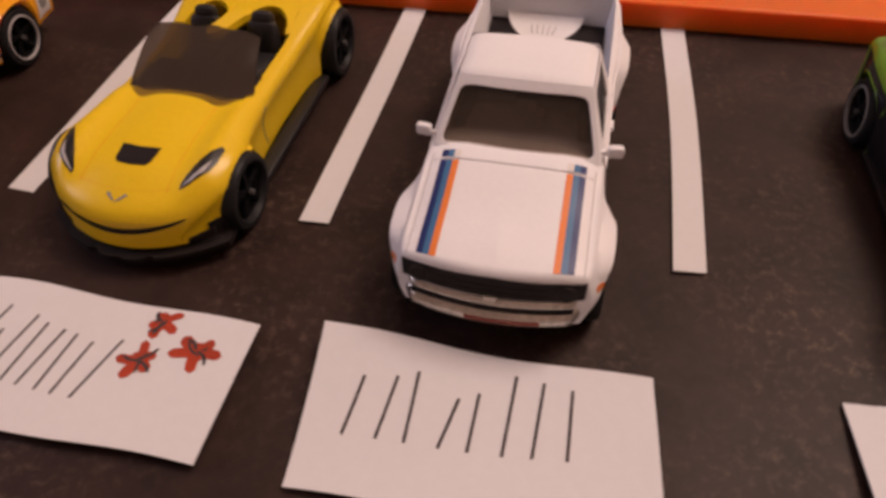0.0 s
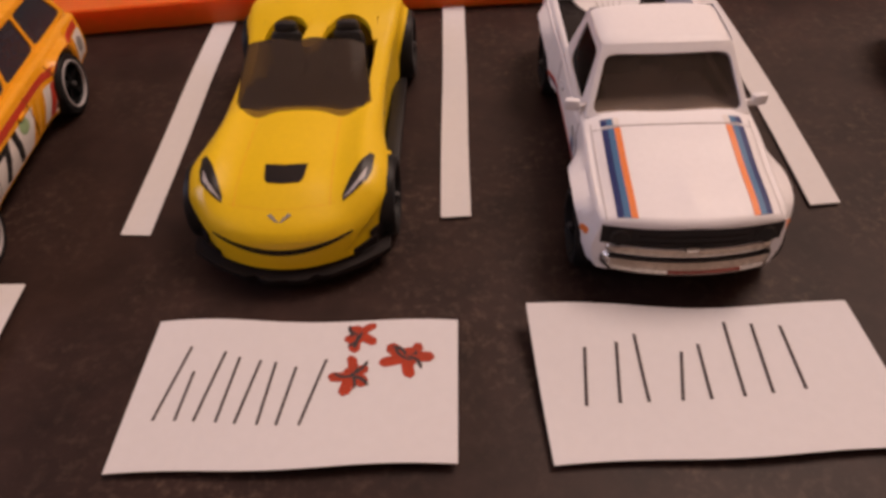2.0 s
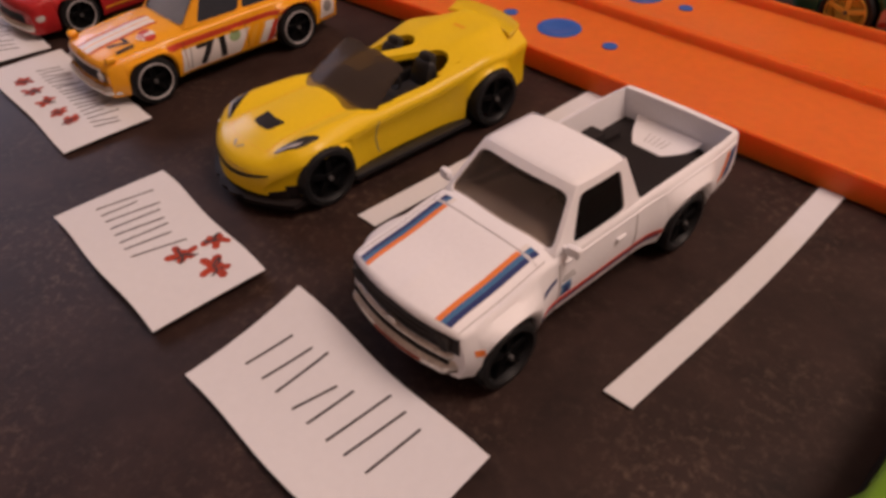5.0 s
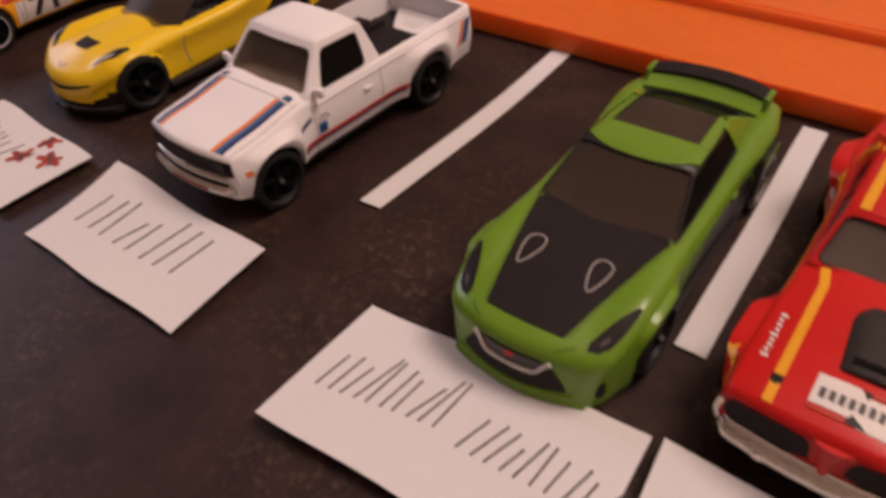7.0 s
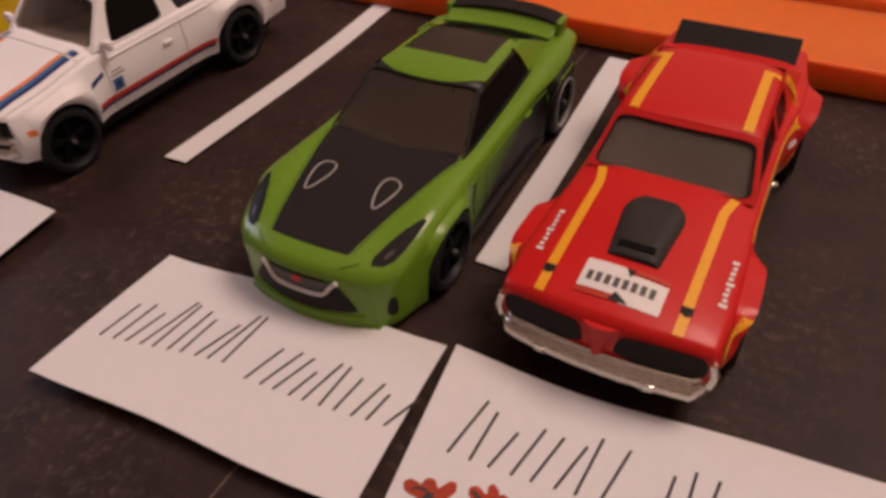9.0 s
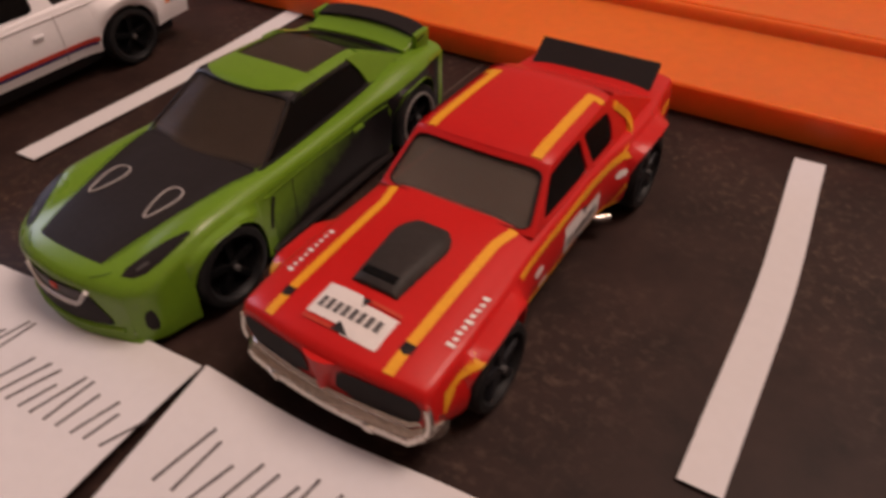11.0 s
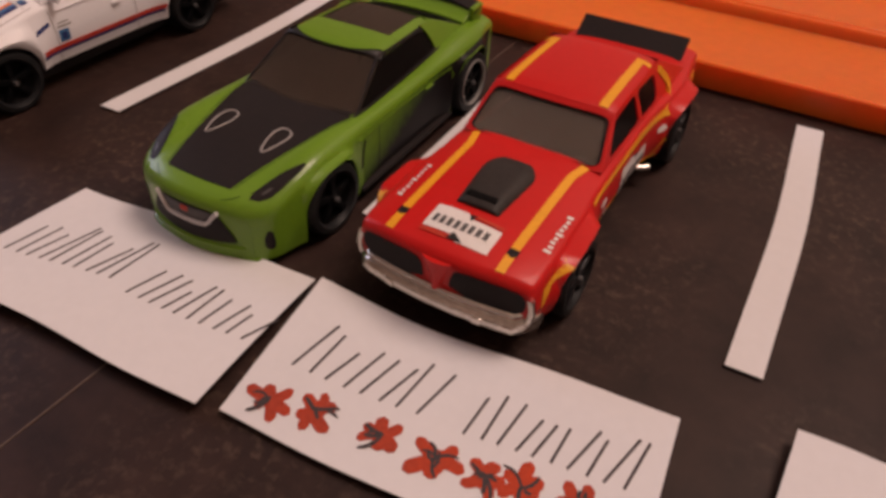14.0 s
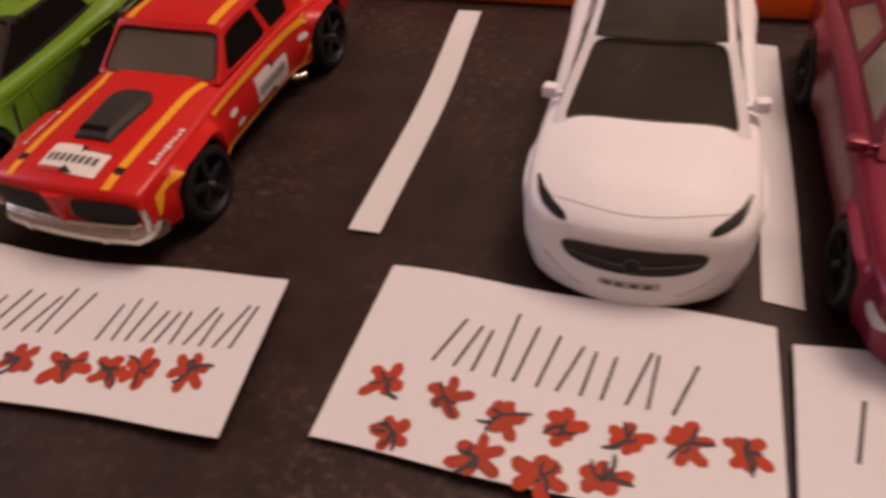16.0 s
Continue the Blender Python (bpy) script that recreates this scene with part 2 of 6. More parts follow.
def lathe(bm, profile, c, n=28, closed=False):
    """Turns (radius, x) pairs about an axle along x."""
    rings = []
    for r, x in profile:
        rings.append([bm.verts.new((c[0] + x, c[1] + r * math.cos(2 * math.pi * i / n), c[2] + r * math.sin(2 * math.pi * i / n))) for i in range(n)])
    for a, b in zip(rings, rings[1:] + ([rings[0]] if closed else [])):
        for i in range(n):
            bm.faces.new((a[i], a[(i + 1) % n], b[(i + 1) % n], b[i]))
    if not closed:
        bm.faces.new(rings[0])
        bm.faces.new(rings[-1])


def slab(bm, f, nu, nv, down=(0, 0, -0.25)):
    """A thin closed plate over the surface f(u, v), u and v from 0 to 1."""
    d = Vector(down)
    top = [[bm.verts.new(f(i / nu, j / nv)) for j in range(nv + 1)] for i in range(nu + 1)]
    bot = [[bm.verts.new(top[i][j].co + d) for j in range(nv + 1)] for i in range(nu + 1)]
    for i in range(nu):
        for j in range(nv):
            bm.faces.new((top[i][j], top[i + 1][j], top[i + 1][j + 1], top[i][j + 1]))
            bm.faces.new((bot[i][j], bot[i][j + 1], bot[i + 1][j + 1], bot[i + 1][j]))
    rim = [(i, 0) for i in range(nu)] + [(nu, j) for j in range(nv)] + [(i, nv) for i in range(nu, 0, -1)] + [(0, j) for j in range(nv, 0, -1)]
    for (a, b), (c, e) in zip(rim, rim[1:] + rim[:1]):
        bm.faces.new((top[a][b], bot[a][b], bot[c][e], top[c][e]))


def tube(bm, pts, r, n=8):
    """A rod along points."""
    pts = [Vector(p) for p in pts]
    rings = []
    for i, p in enumerate(pts):
        d = (pts[min(i + 1, len(pts) - 1)] - pts[max(i - 1, 0)]).normalized()
        a = d.orthogonal().normalized()
        if rings:
            a = (last - d * last.dot(d)).normalized()
        last = a
        b = d.cross(a)
        rings.append([bm.verts.new(p + r * (a * math.cos(2 * math.pi * k / n) + b * math.sin(2 * math.pi * k / n))) for k in range(n)])
    for a, b in zip(rings, rings[1:]):
        for k in range(n):
            bm.faces.new((a[k], a[(k + 1) % n], b[(k + 1) % n], b[k]))
    bm.faces.new(rings[0])
    bm.faces.new(rings[-1])


# ---- the shell of a toy car: nose at y = 0, tail at y = length ----
class Shell:
    def __init__(self, length, w, hs, h, z0, arches, rs=1.0, bow=(1.5, 1.0), tuck=1.0, bulge=0.3, power=2.4, pit=None, relief=None, back=0.0, chin=0.0):
        self.relief, self.back, self.chin = relief, back, chin
        self.length, self.rs, self.bow, self.tuck, self.bulge, self.power, self.pit, self.arches = length, rs, bow, tuck, bulge, power, pit, arches
        self.w, self.hs, self.h, self.z0 = curve(w), curve(hs), curve(h), curve(z0)

    def flare(self, s):
        return max([a[3] * math.exp(-(abs(s - a[0]) / (a[1] * 1.12)) ** 4) for a in self.arches] + [0])

    def low(self, s):
        z = self.z0(s)
        for sc, ra, zc, _ in self.arches:
            if abs(s - sc) < ra:
                z = max(z, zc + math.sqrt(ra * ra - (s - sc) ** 2))
        return min(z, self.hs(s) - self.rs - 0.6)

    def bend(self, s, x):
        k = (abs(x) / self.w(self.length * 0.3)) ** 2
        a, b = max(0, 1 - s / 14), max(0, 1 - (self.length - s) / 12)
        return s + self.bow[0] * k * a * a - self.bow[1] * k * b * b + self.back * max(0, 1 - s / 9) ** 2

    def nose(self, x, z):
        """How far ahead the nose face stands at a place: it slopes forward to its chin."""
        top = self.deck(0, x).z
        v = min(1, max(0, (top - z) / max(0.1, top - self.low(0))))
        return self.bend(0, x) - self.chin * v * max(0, 1 - (x / self.w(0)) ** 2)

    def deck(self, s, x, lift=0.0, flat=False):
        wd = self.w(s) - self.rs
        u = min(1.0, abs(x) / wd)
        z = self.hs(s) + (self.h(s) - self.hs(s)) * (1 - u ** self.power)
        if self.relief:
            z += self.relief(s, abs(x))
        if self.pit and not flat:
            p = self.pit(s, x)
            z = z if p is None else p
        return Vector((x, self.bend(s, x), z + lift))

    def wall(self, s, v, side=1, lift=0.0):
        z1, z2 = self.hs(s) - self.rs, self.low(s)
        x = self.w(s) + self.flare(s) * min(1, v * 1.8 + 0.15) + self.bulge * math.sin(math.pi * v) - self.tuck * max(0, v - 0.45) ** 2 * 2 * min(1, (z1 - z2) / 7) + lift
        return Vector((side * x, self.bend(s, x), z1 + (z2 - z1) * v))

    def at_height(self, s, z, side=1, lift=0.0):
        z1, z2 = self.hs(s) - self.rs, self.low(s)
        return self.wall(s, min(1, max(0, (z1 - z) / max(0.1, z1 - z2))), side, lift)

    def mesh(self, extra=(), us=None):
        bm = bmesh.new()
        ss = set(np.round(np.linspace(0, self.length, 64), 3)) | set(extra) | {0.25, 0.6, self.length - 0.3, self.length - 0.8}
        for sc, ra, _, _ in self.arches:
            ss |= {round(sc + ra * math.cos(math.pi * k / 12), 3) for k in range(13)} | {sc - ra - 0.02, sc + ra + 0.02}
        ss = sorted(x for x in ss if 0 <= x <= self.length)
        us = us or (0, 0.2, 0.4, 0.58, 0.74, 0.88, 1.0)
        rings = []
        for s in ss:
            half = [self.deck(s, u * (self.w(s) - self.rs)) for u in us]
            k = min(1.0, self.flare(s) * 0.15)
            for a in (30, 60):
                q, x = math.radians(a), self.w(s) - self.rs
                xx = x + self.rs * math.sin(q) + k * math.sin(q)
                half.append(Vector((xx, self.bend(s, xx), self.hs(s) - self.rs + self.rs * math.cos(q))))
            half += [self.wall(s, v) for v in (0, 0.15, 0.32, 0.5, 0.68, 0.85, 1.0)]
            low = half[-1].copy()
            half.append(Vector((low.x - 1.0, low.y, low.z + 0.1)))
            full = [Vector((-p.x, p.y, p.z)) for p in half[:0:-1]] + half
            rings.append([bm.verts.new(p) for p in full])
        for a, b in zip(rings, rings[1:]):
            for i in range(len(a) - 1):
                bm.faces.new((a[i], a[i + 1], b[i + 1], b[i]))
        vs = (0, 0.15, 0.32, 0.5, 0.68, 0.85, 1.0)
        for s, ring in ((0, rings[0]), (self.length, rings[-1])):
            mid = len(ring) // 2
            top = [v.co.copy() for v in ring[7:-7]]
            edge, z2 = self.wall(s, 0).x, self.low(s)
            grid = []
            for v in vs:
                k = self.wall(s, v).x / edge
                out = self.chin * v if s == 0 else 0
                grid.append([bm.verts.new((p.x * k, self.bend(s, p.x * k) - out * max(0, 1 - (p.x * k / self.w(0)) ** 2), p.z + (z2 - p.z) * v)) for p in top])
            for a, b in zip(grid, grid[1:]):
                for i in range(len(a) - 1):
                    bm.faces.new((a[i], a[i + 1], b[i + 1], b[i]))
        bmesh.ops.remove_doubles(bm, verts=bm.verts, dist=0.004)
        return bm

    def deck_patch(self, s0, s1, x0, x1, lift=0.1, n=(20, 6)):
        """A painted field on the upper side between the curves x0(s) and x1(s)."""
        bm = bmesh.new()
        a, b = (x0 if callable(x0) else lambda s: x0), (x1 if callable(x1) else lambda s: x1)

        def f(u, v):
            s = s0 + (s1 - s0) * u
            return self.deck(s, a(s) + (b(s) - a(s)) * v, lift)
        slab(bm, f, n[0], n[1], (0, 0, -0.3))
        return bm

    def wall_patch(self, s0, s1, z0, z1, side=1, lift=0.08, n=(20, 4), lean=0.0):
        """A painted field on the flank between the heights z0(s) and z1(s)."""
        bm = bmesh.new()
        a, b = (z0 if callable(z0) else lambda s: z0), (z1 if callable(z1) else lambda s: z1)

        def f(u, v):
            s = s0 + (s1 - s0) * u
            return self.at_height(s + lean * v, a(s) + (b(s) - a(s)) * v, side, lift)
        slab(bm, f, n[0], n[1], (-side * 0.25, 0, 0))
        return bm


def pane_panel(shell_bm, glass_bm, c, hole=None, out=(0, 0, 0), thick=0.8, recess=0.3, seal_bm=None):
    """A curved panel between four corners (bottom a, bottom b, top b, top a), with an opening and its pane."""
    c, out = [Vector(p) for p in c], Vector(out)
    nrm = (c[1] - c[0]).cross(c[3] - c[0]).normalized()
    if nrm.dot(out if out.length else nrm) < 0:
        nrm = -nrm

    def f(u, v, d=0.0):
        p = (c[0] * (1 - u) + c[1] * u) * (1 - v) + (c[3] * (1 - u) + c[2] * u) * v
        return p + out * (4 * u * (1 - u)) * (1 - 0.4 * v) + nrm * d
    k = 12
    edge = [(i / k, 0) for i in range(k)] + [(1, i / k) for i in range(k)] + [(1 - i / k, 1) for i in range(k)] + [(0, 1 - i / k) for i in range(k)]
    if not hole:
        mid = shell_bm.verts.new(f(0.5, 0.5))
        ring = [shell_bm.verts.new(f(*p)) for p in edge]
        for i in range(len(ring)):
            shell_bm.faces.new((ring[i], ring[(i + 1) % len(ring)], mid))
        return
    loop = []
    for i in range(4):
        a, b = hole[i], hole[(i + 1) % 4]
        loop += [(a[0] + (b[0] - a[0]) * j / k, a[1] + (b[1] - a[1]) * j / k) for j in range(k)]
    for _ in range(2):
        loop = [tuple(0.5 * loop[i][j] + 0.25 * (loop[i - 1][j] + loop[(i + 1) % len(loop)][j]) for j in (0, 1)) for i in range(len(loop))]
    rings = []
    for t in (0, 0.5, 1):
        rings.append([shell_bm.verts.new(f(e[0] + (p[0] - e[0]) * t, e[1] + (p[1] - e[1]) * t)) for e, p in zip(edge, loop)])
    rings.append([shell_bm.verts.new(f(*p, -thick)) for p in loop])
    n = len(loop)
    for a, b in zip(rings, rings[1:]):
        for i in range(n):
            shell_bm.faces.new((a[i], a[(i + 1) % n], b[(i + 1) % n], b[i]))
    if glass_bm is None:
        return
    mx, my = sum(p[0] for p in loop) / n, sum(p[1] for p in loop) / n
    if seal_bm is not None:
        sr = [[seal_bm.verts.new(f(mx + (p[0] - mx) * t, my + (p[1] - my) * t, d)) for p in loop] for t, d in ((1.005, -0.02), (0.995, 0.08), (0.982, 0.05), (0.975, -0.35))]
        for a, b in zip(sr, sr[1:]):
            for i in range(n):
                seal_bm.faces.new((a[i], a[(i + 1) % n], b[(i + 1) % n], b[i]))
    for d in (-recess, -recess - 0.25):
        gr = [[glass_bm.verts.new(f(mx + (p[0] - mx) * t, my + (p[1] - my) * t, d)) for p in loop] for t in (1.02, 0.6, 0.25)]
        for a, b in zip(gr, gr[1:]):
            for i in range(n):
                glass_bm.faces.new((a[i], a[(i + 1) % n], b[(i + 1) % n], b[i]))
        glass_bm.faces.new(gr[-1])


def cabin(car, paint_mat, glass_mats, base, roof, crown=0.5, wind_out=1.2, holes=None, cuts=(), roof_hole=None, inner=BLACK, seal=True, glass_lift=-0.12):
    """The upper part: base and roof are (front s, rear s, half width front, half width rear, z front, z rear)."""
    bf, br, wf, wr, zf, zr = base
    tf, tr, vf, vr, yf, yr = roof
    bm = bmesh.new()
    B = lambda s: [Vector((s * wf, bf, zf)), Vector((s * wr, br, zr)), Vector((s * vr, tr, yr)), Vector((s * vf, tf, yf))]
    L, R = B(-1), B(1)
    holes = dict(holes or {})
    if "right" in holes:
        flip = lambda h: [(1 - h[1][0], h[1][1]), (1 - h[0][0], h[0][1]), (1 - h[3][0], h[3][1]), (1 - h[2][0], h[2][1])]
        rh = holes["right"]
        holes["left"] = [flip(h) for h in rh[::-1]] if isinstance(rh[0][0], tuple) else flip(rh)
    panes = {}
    for key, cs, out in (("front", (L[0], R[0], R[3], L[3]), (0, -wind_out, 0.15)), ("rear", (R[1], L[1], L[2], R[2]), (0, wind_out * 0.5, 0.1)),
                         ("right", (R[0], R[1], R[2], R[3]), (0.25, 0, 0)), ("left", (L[1], L[0], L[3], L[2]), (-0.25, 0, 0))):
        hs = holes.get(key)
        for i, hole in enumerate(hs if hs and isinstance(hs[0][0], tuple) else [hs]):
            g = bmesh.new()
            cc = cs
            if hs and isinstance(hs[0][0], tuple):
                lo, hi = i / len(hs), (i + 1) / len(hs)
                cut = cuts if key == "right" else [1 - c for c in cuts[::-1]]
                if cuts:
                    lo, hi = [0, *cut, 1][i], [0, *cut, 1][i + 1]
                cc = (cs[0].lerp(cs[1], lo), cs[0].lerp(cs[1], hi), cs[3].lerp(cs[2], hi), cs[3].lerp(cs[2], lo))
            sb = bmesh.new() if seal and hole and key == "front" else None
            pane_panel(bm, g, cc, hole, out if not (hs and isinstance(hs[0][0], tuple)) else (out[0] * 0.3, 0, 0), seal_bm=sb)
            if sb:
                part("window_seal", sb, MATT, car, "thin dark window edge")
            if hole:
                panes.setdefault(key, []).append(g)
            else:
                g.free()

    def top(u, v):
        s0 = tf + (tr - tf) * u
        half = vf + (vr - vf) * u
        z = yf + (yr - yf) * u
        x = -half + 2 * half * v
        e = 4 * u * (1 - u)
        bow = -wind_out * 0.6 * (4 * v * (1 - v)) * (1 - u) + wind_out * 0.25 * (4 * v * (1 - v)) * u
        return Vector((x * 1.02, s0 + bow, z + 0.15 + crown * (4 * v * (1 - v)) ** 0.6 * (0.55 + 0.45 * e) - 0.55 * abs(2 * v - 1) ** 12 - 0.4 * abs(2 * u - 1) ** 14))
    if roof_hole:
        g = bmesh.new()
        u0, u1, v0, v1 = roof_hole
        bits = [(0, u0, 0, 1), (u1, 1, 0, 1), (u0, u1, 0, v0), (u0, u1, v1, 1)]
        for a, b, c, d in bits:
            if b - a > 0.001 and d - c > 0.001:
                slab(bm, lambda u, v: top(a + (b - a) * u, c + (d - c) * v), 10, 16, (0, 0, -0.6))
        slab(g, lambda u, v: top(u0 + (u1 - u0) * u, v0 + (v1 - v0) * v) + Vector((0, 0, glass_lift)), 14, 14, (0, 0, -0.3 - max(0, glass_lift)))
        panes.setdefault("roof", []).append(g)
    else:
        slab(bm, top, 16, 24, (0, 0, -0.6))
    bmesh.ops.remove_doubles(bm, verts=bm.verts, dist=0.02)
    part("roof", bm, paint_mat, car, bevel=0.35)
    for key, gs in panes.items():
        for g in gs:
            part({"front": "windscreen", "rear": "rear_window", "roof": "roof_window"}.get(key, "side_window"), g, glass_mats.get(key, glass_mats["front"]), car)
    bm = bmesh.new()
    m, ln = (bf + br) / 2, br - bf
    box(bm, (0, m + ln * 0.04, zf - 0.2), (wf * 1.7, ln * 0.72, 1.6), r=0.4)
    part("cabin_floor", bm, inner, car)
    for s in (-1, 1):
        bm = bmesh.new()
        box(bm, (s * wf * 0.42, m + ln * 0.08, zf + 1.2), (wf * 0.55, ln * 0.10, 4.0), (-12, 0, 0), r=0.6)
        part("seat", bm, inner, car)
    bm = bmesh.new()
    tube(bm, [(wf * 0.42 + 2.0 * math.cos(k * math.pi / 6), m - ln * 0.12 + 0.4 * math.sin(k * math.pi / 6), zf + 1.2 + 1.6 * math.sin(k * math.pi / 6)) for k in range(13)], 0.25, 6)
    part("steering_wheel", bm, inner, car)
    return top


def wheel(car, x, y, r, width, style="dark", ring=None):
    """A tyre with its rim, facing outwards from the car."""
    side = 1 if x > 0 else -1
    h = width / 2
    bm = bmesh.new()
    lathe(bm, [(r * 0.72, side * h * 0.75), (r * 0.80, side * h), (r * 0.94, side * h * 0.96), (r, side * h * 0.7), (r, -side * h * 0.7), (r * 0.94, -side * h), (r * 0.5, -side * h), (r * 0.5, side * h * 0.3), (r * 0.72, side * h * 0.3)], (x, y, r), closed=True)
    tyre = part("wheel", bm, TYRE, car, "black plastic toy wheel")
    bm = bmesh.new()
    lathe(bm, [(0.01, side * h * 0.30), (r * 0.55, side * h * 0.30), (r * 0.72, side * h * 0.55), (r * 0.72, side * h * 0.2), (0.01, side * h * 0.2)], (x, y, r))
    for k in range(5):
        a = 2 * math.pi * k / 5 + 0.3
        if style in ("spoke", "gold"):
            box(bm, (x + side * h * 0.66, y + r * 0.40 * math.cos(a), r + r * 0.40 * math.sin(a)), (h * 0.36, r * 0.64, r * 0.20), (math.degrees(a), 0, 0), r=0.16)
        else:
            for d in (-0.10, 0.10):
                box(bm, (x + side * h * 0.55, y + r * 0.38 * math.cos(a + d), r + r * 0.38 * math.sin(a + d)), (h * 0.35, r * 0.62, r * 0.10), (math.degrees(a), 0, 0), r=0.08)
    lathe(bm, [(0.01, side * h * 0.85), (r * 0.12, side * h * 0.85), (r * 0.2, side * h * 0.6), (r * 0.2, side * h * 0.2)], (x, y, r), 14)
    part("rim", bm, {"gold": GOLD, "spoke": GUNMETAL}.get(style, RIM), tyre)
    bm = bmesh.new()
    lathe(bm, [(0.01, side * (h + 0.25)), (r * 0.07, side * (h + 0.2)), (r * 0.08, side * h * 0.8), (0.01, side * h * 0.8)], (x, y, r), 10)
    part("axle_end", bm, INK_DIM, tyre, "bare metal axle end")
    if ring:
        bm = bmesh.new()
        lathe(bm, [(r * 0.70, side * h * 0.96), (r * 0.712, side * h * 1.06), (r * 0.752, side * h * 1.06), (r * 0.765, side * h * 0.96), (r * 0.752, side * h * 0.8), (r * 0.712, side * h * 0.8)], (x, y, r), 32, closed=True)
        part("rim_ring", bm, ring, tyre, "pale ring round the rim")


def wheels(car, s1, s2, x, r1, r2=None, width=4.6, style="dark", ring=None, rear_ring=None, x2=None):
    for y, r, rg, out in ((s1, r1, ring, x), (s2, r2 or r1, rear_ring or ring, x2 or x)):
        for sx in (-1, 1):
            wheel(car, sx * (out - width / 2), y, r, width, style, rg)


def chassis(car, length, half, z=2.0, top=6.5, material=BLACK):
    bm = bmesh.new()
    box(bm, (0, length / 2 + 3, (z + top) / 2), (half * 2, length - 5, top - z), r=0.6)
    part("chassis", bm, material, car, "black plastic base")


def lettering(text, size, material, name, car, place, label=""):
    """Printed characters of the built-in font; place(x, y) maps them on a surface."""
    cu = bpy.data.curves.new(name, "FONT")
    cu.body, cu.size, cu.align_x, cu.align_y, cu.offset = text, size, "CENTER", "CENTER", size * 0.02
    tmp = bpy.data.objects.new(name, cu)
    scene.collection.objects.link(tmp)
    me = bpy.data.meshes.new_from_object(tmp.evaluated_get(bpy.context.evaluated_depsgraph_get()))
    bpy.data.objects.remove(tmp)
    bm = bmesh.new()
    bm.from_mesh(me)
    bmesh.ops.triangulate(bm, faces=bm.faces)
    bmesh.ops.subdivide_edges(bm, edges=bm.edges, cuts=1)
    for v in bm.verts:
        v.co = place(v.co.x, v.co.y)
    bpy.data.meshes.remove(me)
    part(name, bm, material, car, label, smooth=False)

# ---- setting ----
def room():
    t = 0.1
    for name, c, size in (("wall_north", (0, 2.0 + t / 2, 0.45), (4.4, t, 2.4)), ("wall_south", (0, -2.0 - t / 2, 0.45), (4.4, t, 2.4)),
                          ("wall_east", (2.1 + t / 2, 0, 0.45), (t, 4.0, 2.4))):
        bm = bmesh.new()
        box(bm, [k * 1000 for k in c], [k * 1000 for k in size])
        tagged(part(name, bm, WALL, smooth=False), "plain warm painted room wall", "wall", kind="structure")
    bm = bmesh.new()
    for c, size in (((-2150, -1150, 450), (100, 1700, 2400)), ((-2150, 1250, 450), (100, 1500, 2400)), ((-2150, 100, -250), (100, 800, 1000)), ((-2150, 100, 1475), (100, 800, 350))):
        box(bm, c, size)
    tagged(part("wall_west", bm, WALL, smooth=False), "plain warm painted wall with a window opening", "wall", kind="structure")
    bm = bmesh.new()
    box(bm, (0, 0, 1700), (4400, 4200, 100))
    tagged(part("ceiling", bm, WALL, smooth=False), "plain pale ceiling", "ceiling", kind="structure")
    bm = bmesh.new()
    box(bm, (0, 0, -800), (4400, 4200, 100))
    tagged(part("floor", bm, WOOD, smooth=False), "brown wooden room floor", "floor", kind="structure")


room()


def table():
    top = thing("table", pose(0.05, 0.15, 0), "brown wooden table under the dark sheets", "table")
    bm = bmesh.new()
    box(bm, (0, 0, -16), (1500, 900, 30), r=3)
    part("tabletop", bm, WOOD, top)
    for sx in (-1, 1):
        for sy in (-1, 1):
            bm = bmesh.new()
            box(bm, (sx * 700, sy * 400, -390), (60, 60, 720), r=4)
            part("leg", bm, WOOD, top)


table()


def dark_sheet(x0, x1, y0, y1):
    bm = bmesh.new()
    box(bm, ((x0 + x1) / 2, (y0 + y1) / 2, -0.5), (x1 - x0, y1 - y0, 0.9), r=0.2)
    ob = part("ground", bm, SHEET, smooth=False)
    return tagged(ob, "dark brown-black mottled sheet like worn asphalt", "play mat", "sheets under the cars", "structure")


dark_sheet(-560, 74.75, -260, 560)
right_sheet = dark_sheet(74.78, 700, -260, 560)
# pale strip: the light caught by the cut edge, painted in
bm = bmesh.new()
box(bm, (74.8, 150, -0.02), (0.3, 818, 0.12), r=0.03)
part("sheet_edge", bm, paint("lit_sheet_edge", (0.085, 0.058, 0.045), 0.6, var=0.5, scale=160), right_sheet, "pale cut edge with caught light painted in")


def paper_strip(keys, w=4.8):
    """A cut paper strip along (x, y) keys, slightly wavy, 0.15 mm thick."""
    bm = bmesh.new()
    fx = curve([(k[1], k[0]) for k in keys])
    y0, y1 = keys[0][1], keys[-1][1]
    ph = random.uniform(0, 6)
    slab(bm, lambda u, v: Vector((fx(y0 + (y1 - y0) * u) + w * (v - 0.5) + 0.06 * math.sin(9 * u + ph), y0 + (y1 - y0) * u + 0.35 * (v - 0.5) * math.sin(ph), 0.42 + 0.18 * math.sin(5 * u + ph))), 24, 2, (0, 0, -0.16))
    ob = part("parking_line", bm, PAPER)
    return tagged(ob, "narrow white paper strip marking a parking bay", "paper strip", "parking bay strips")


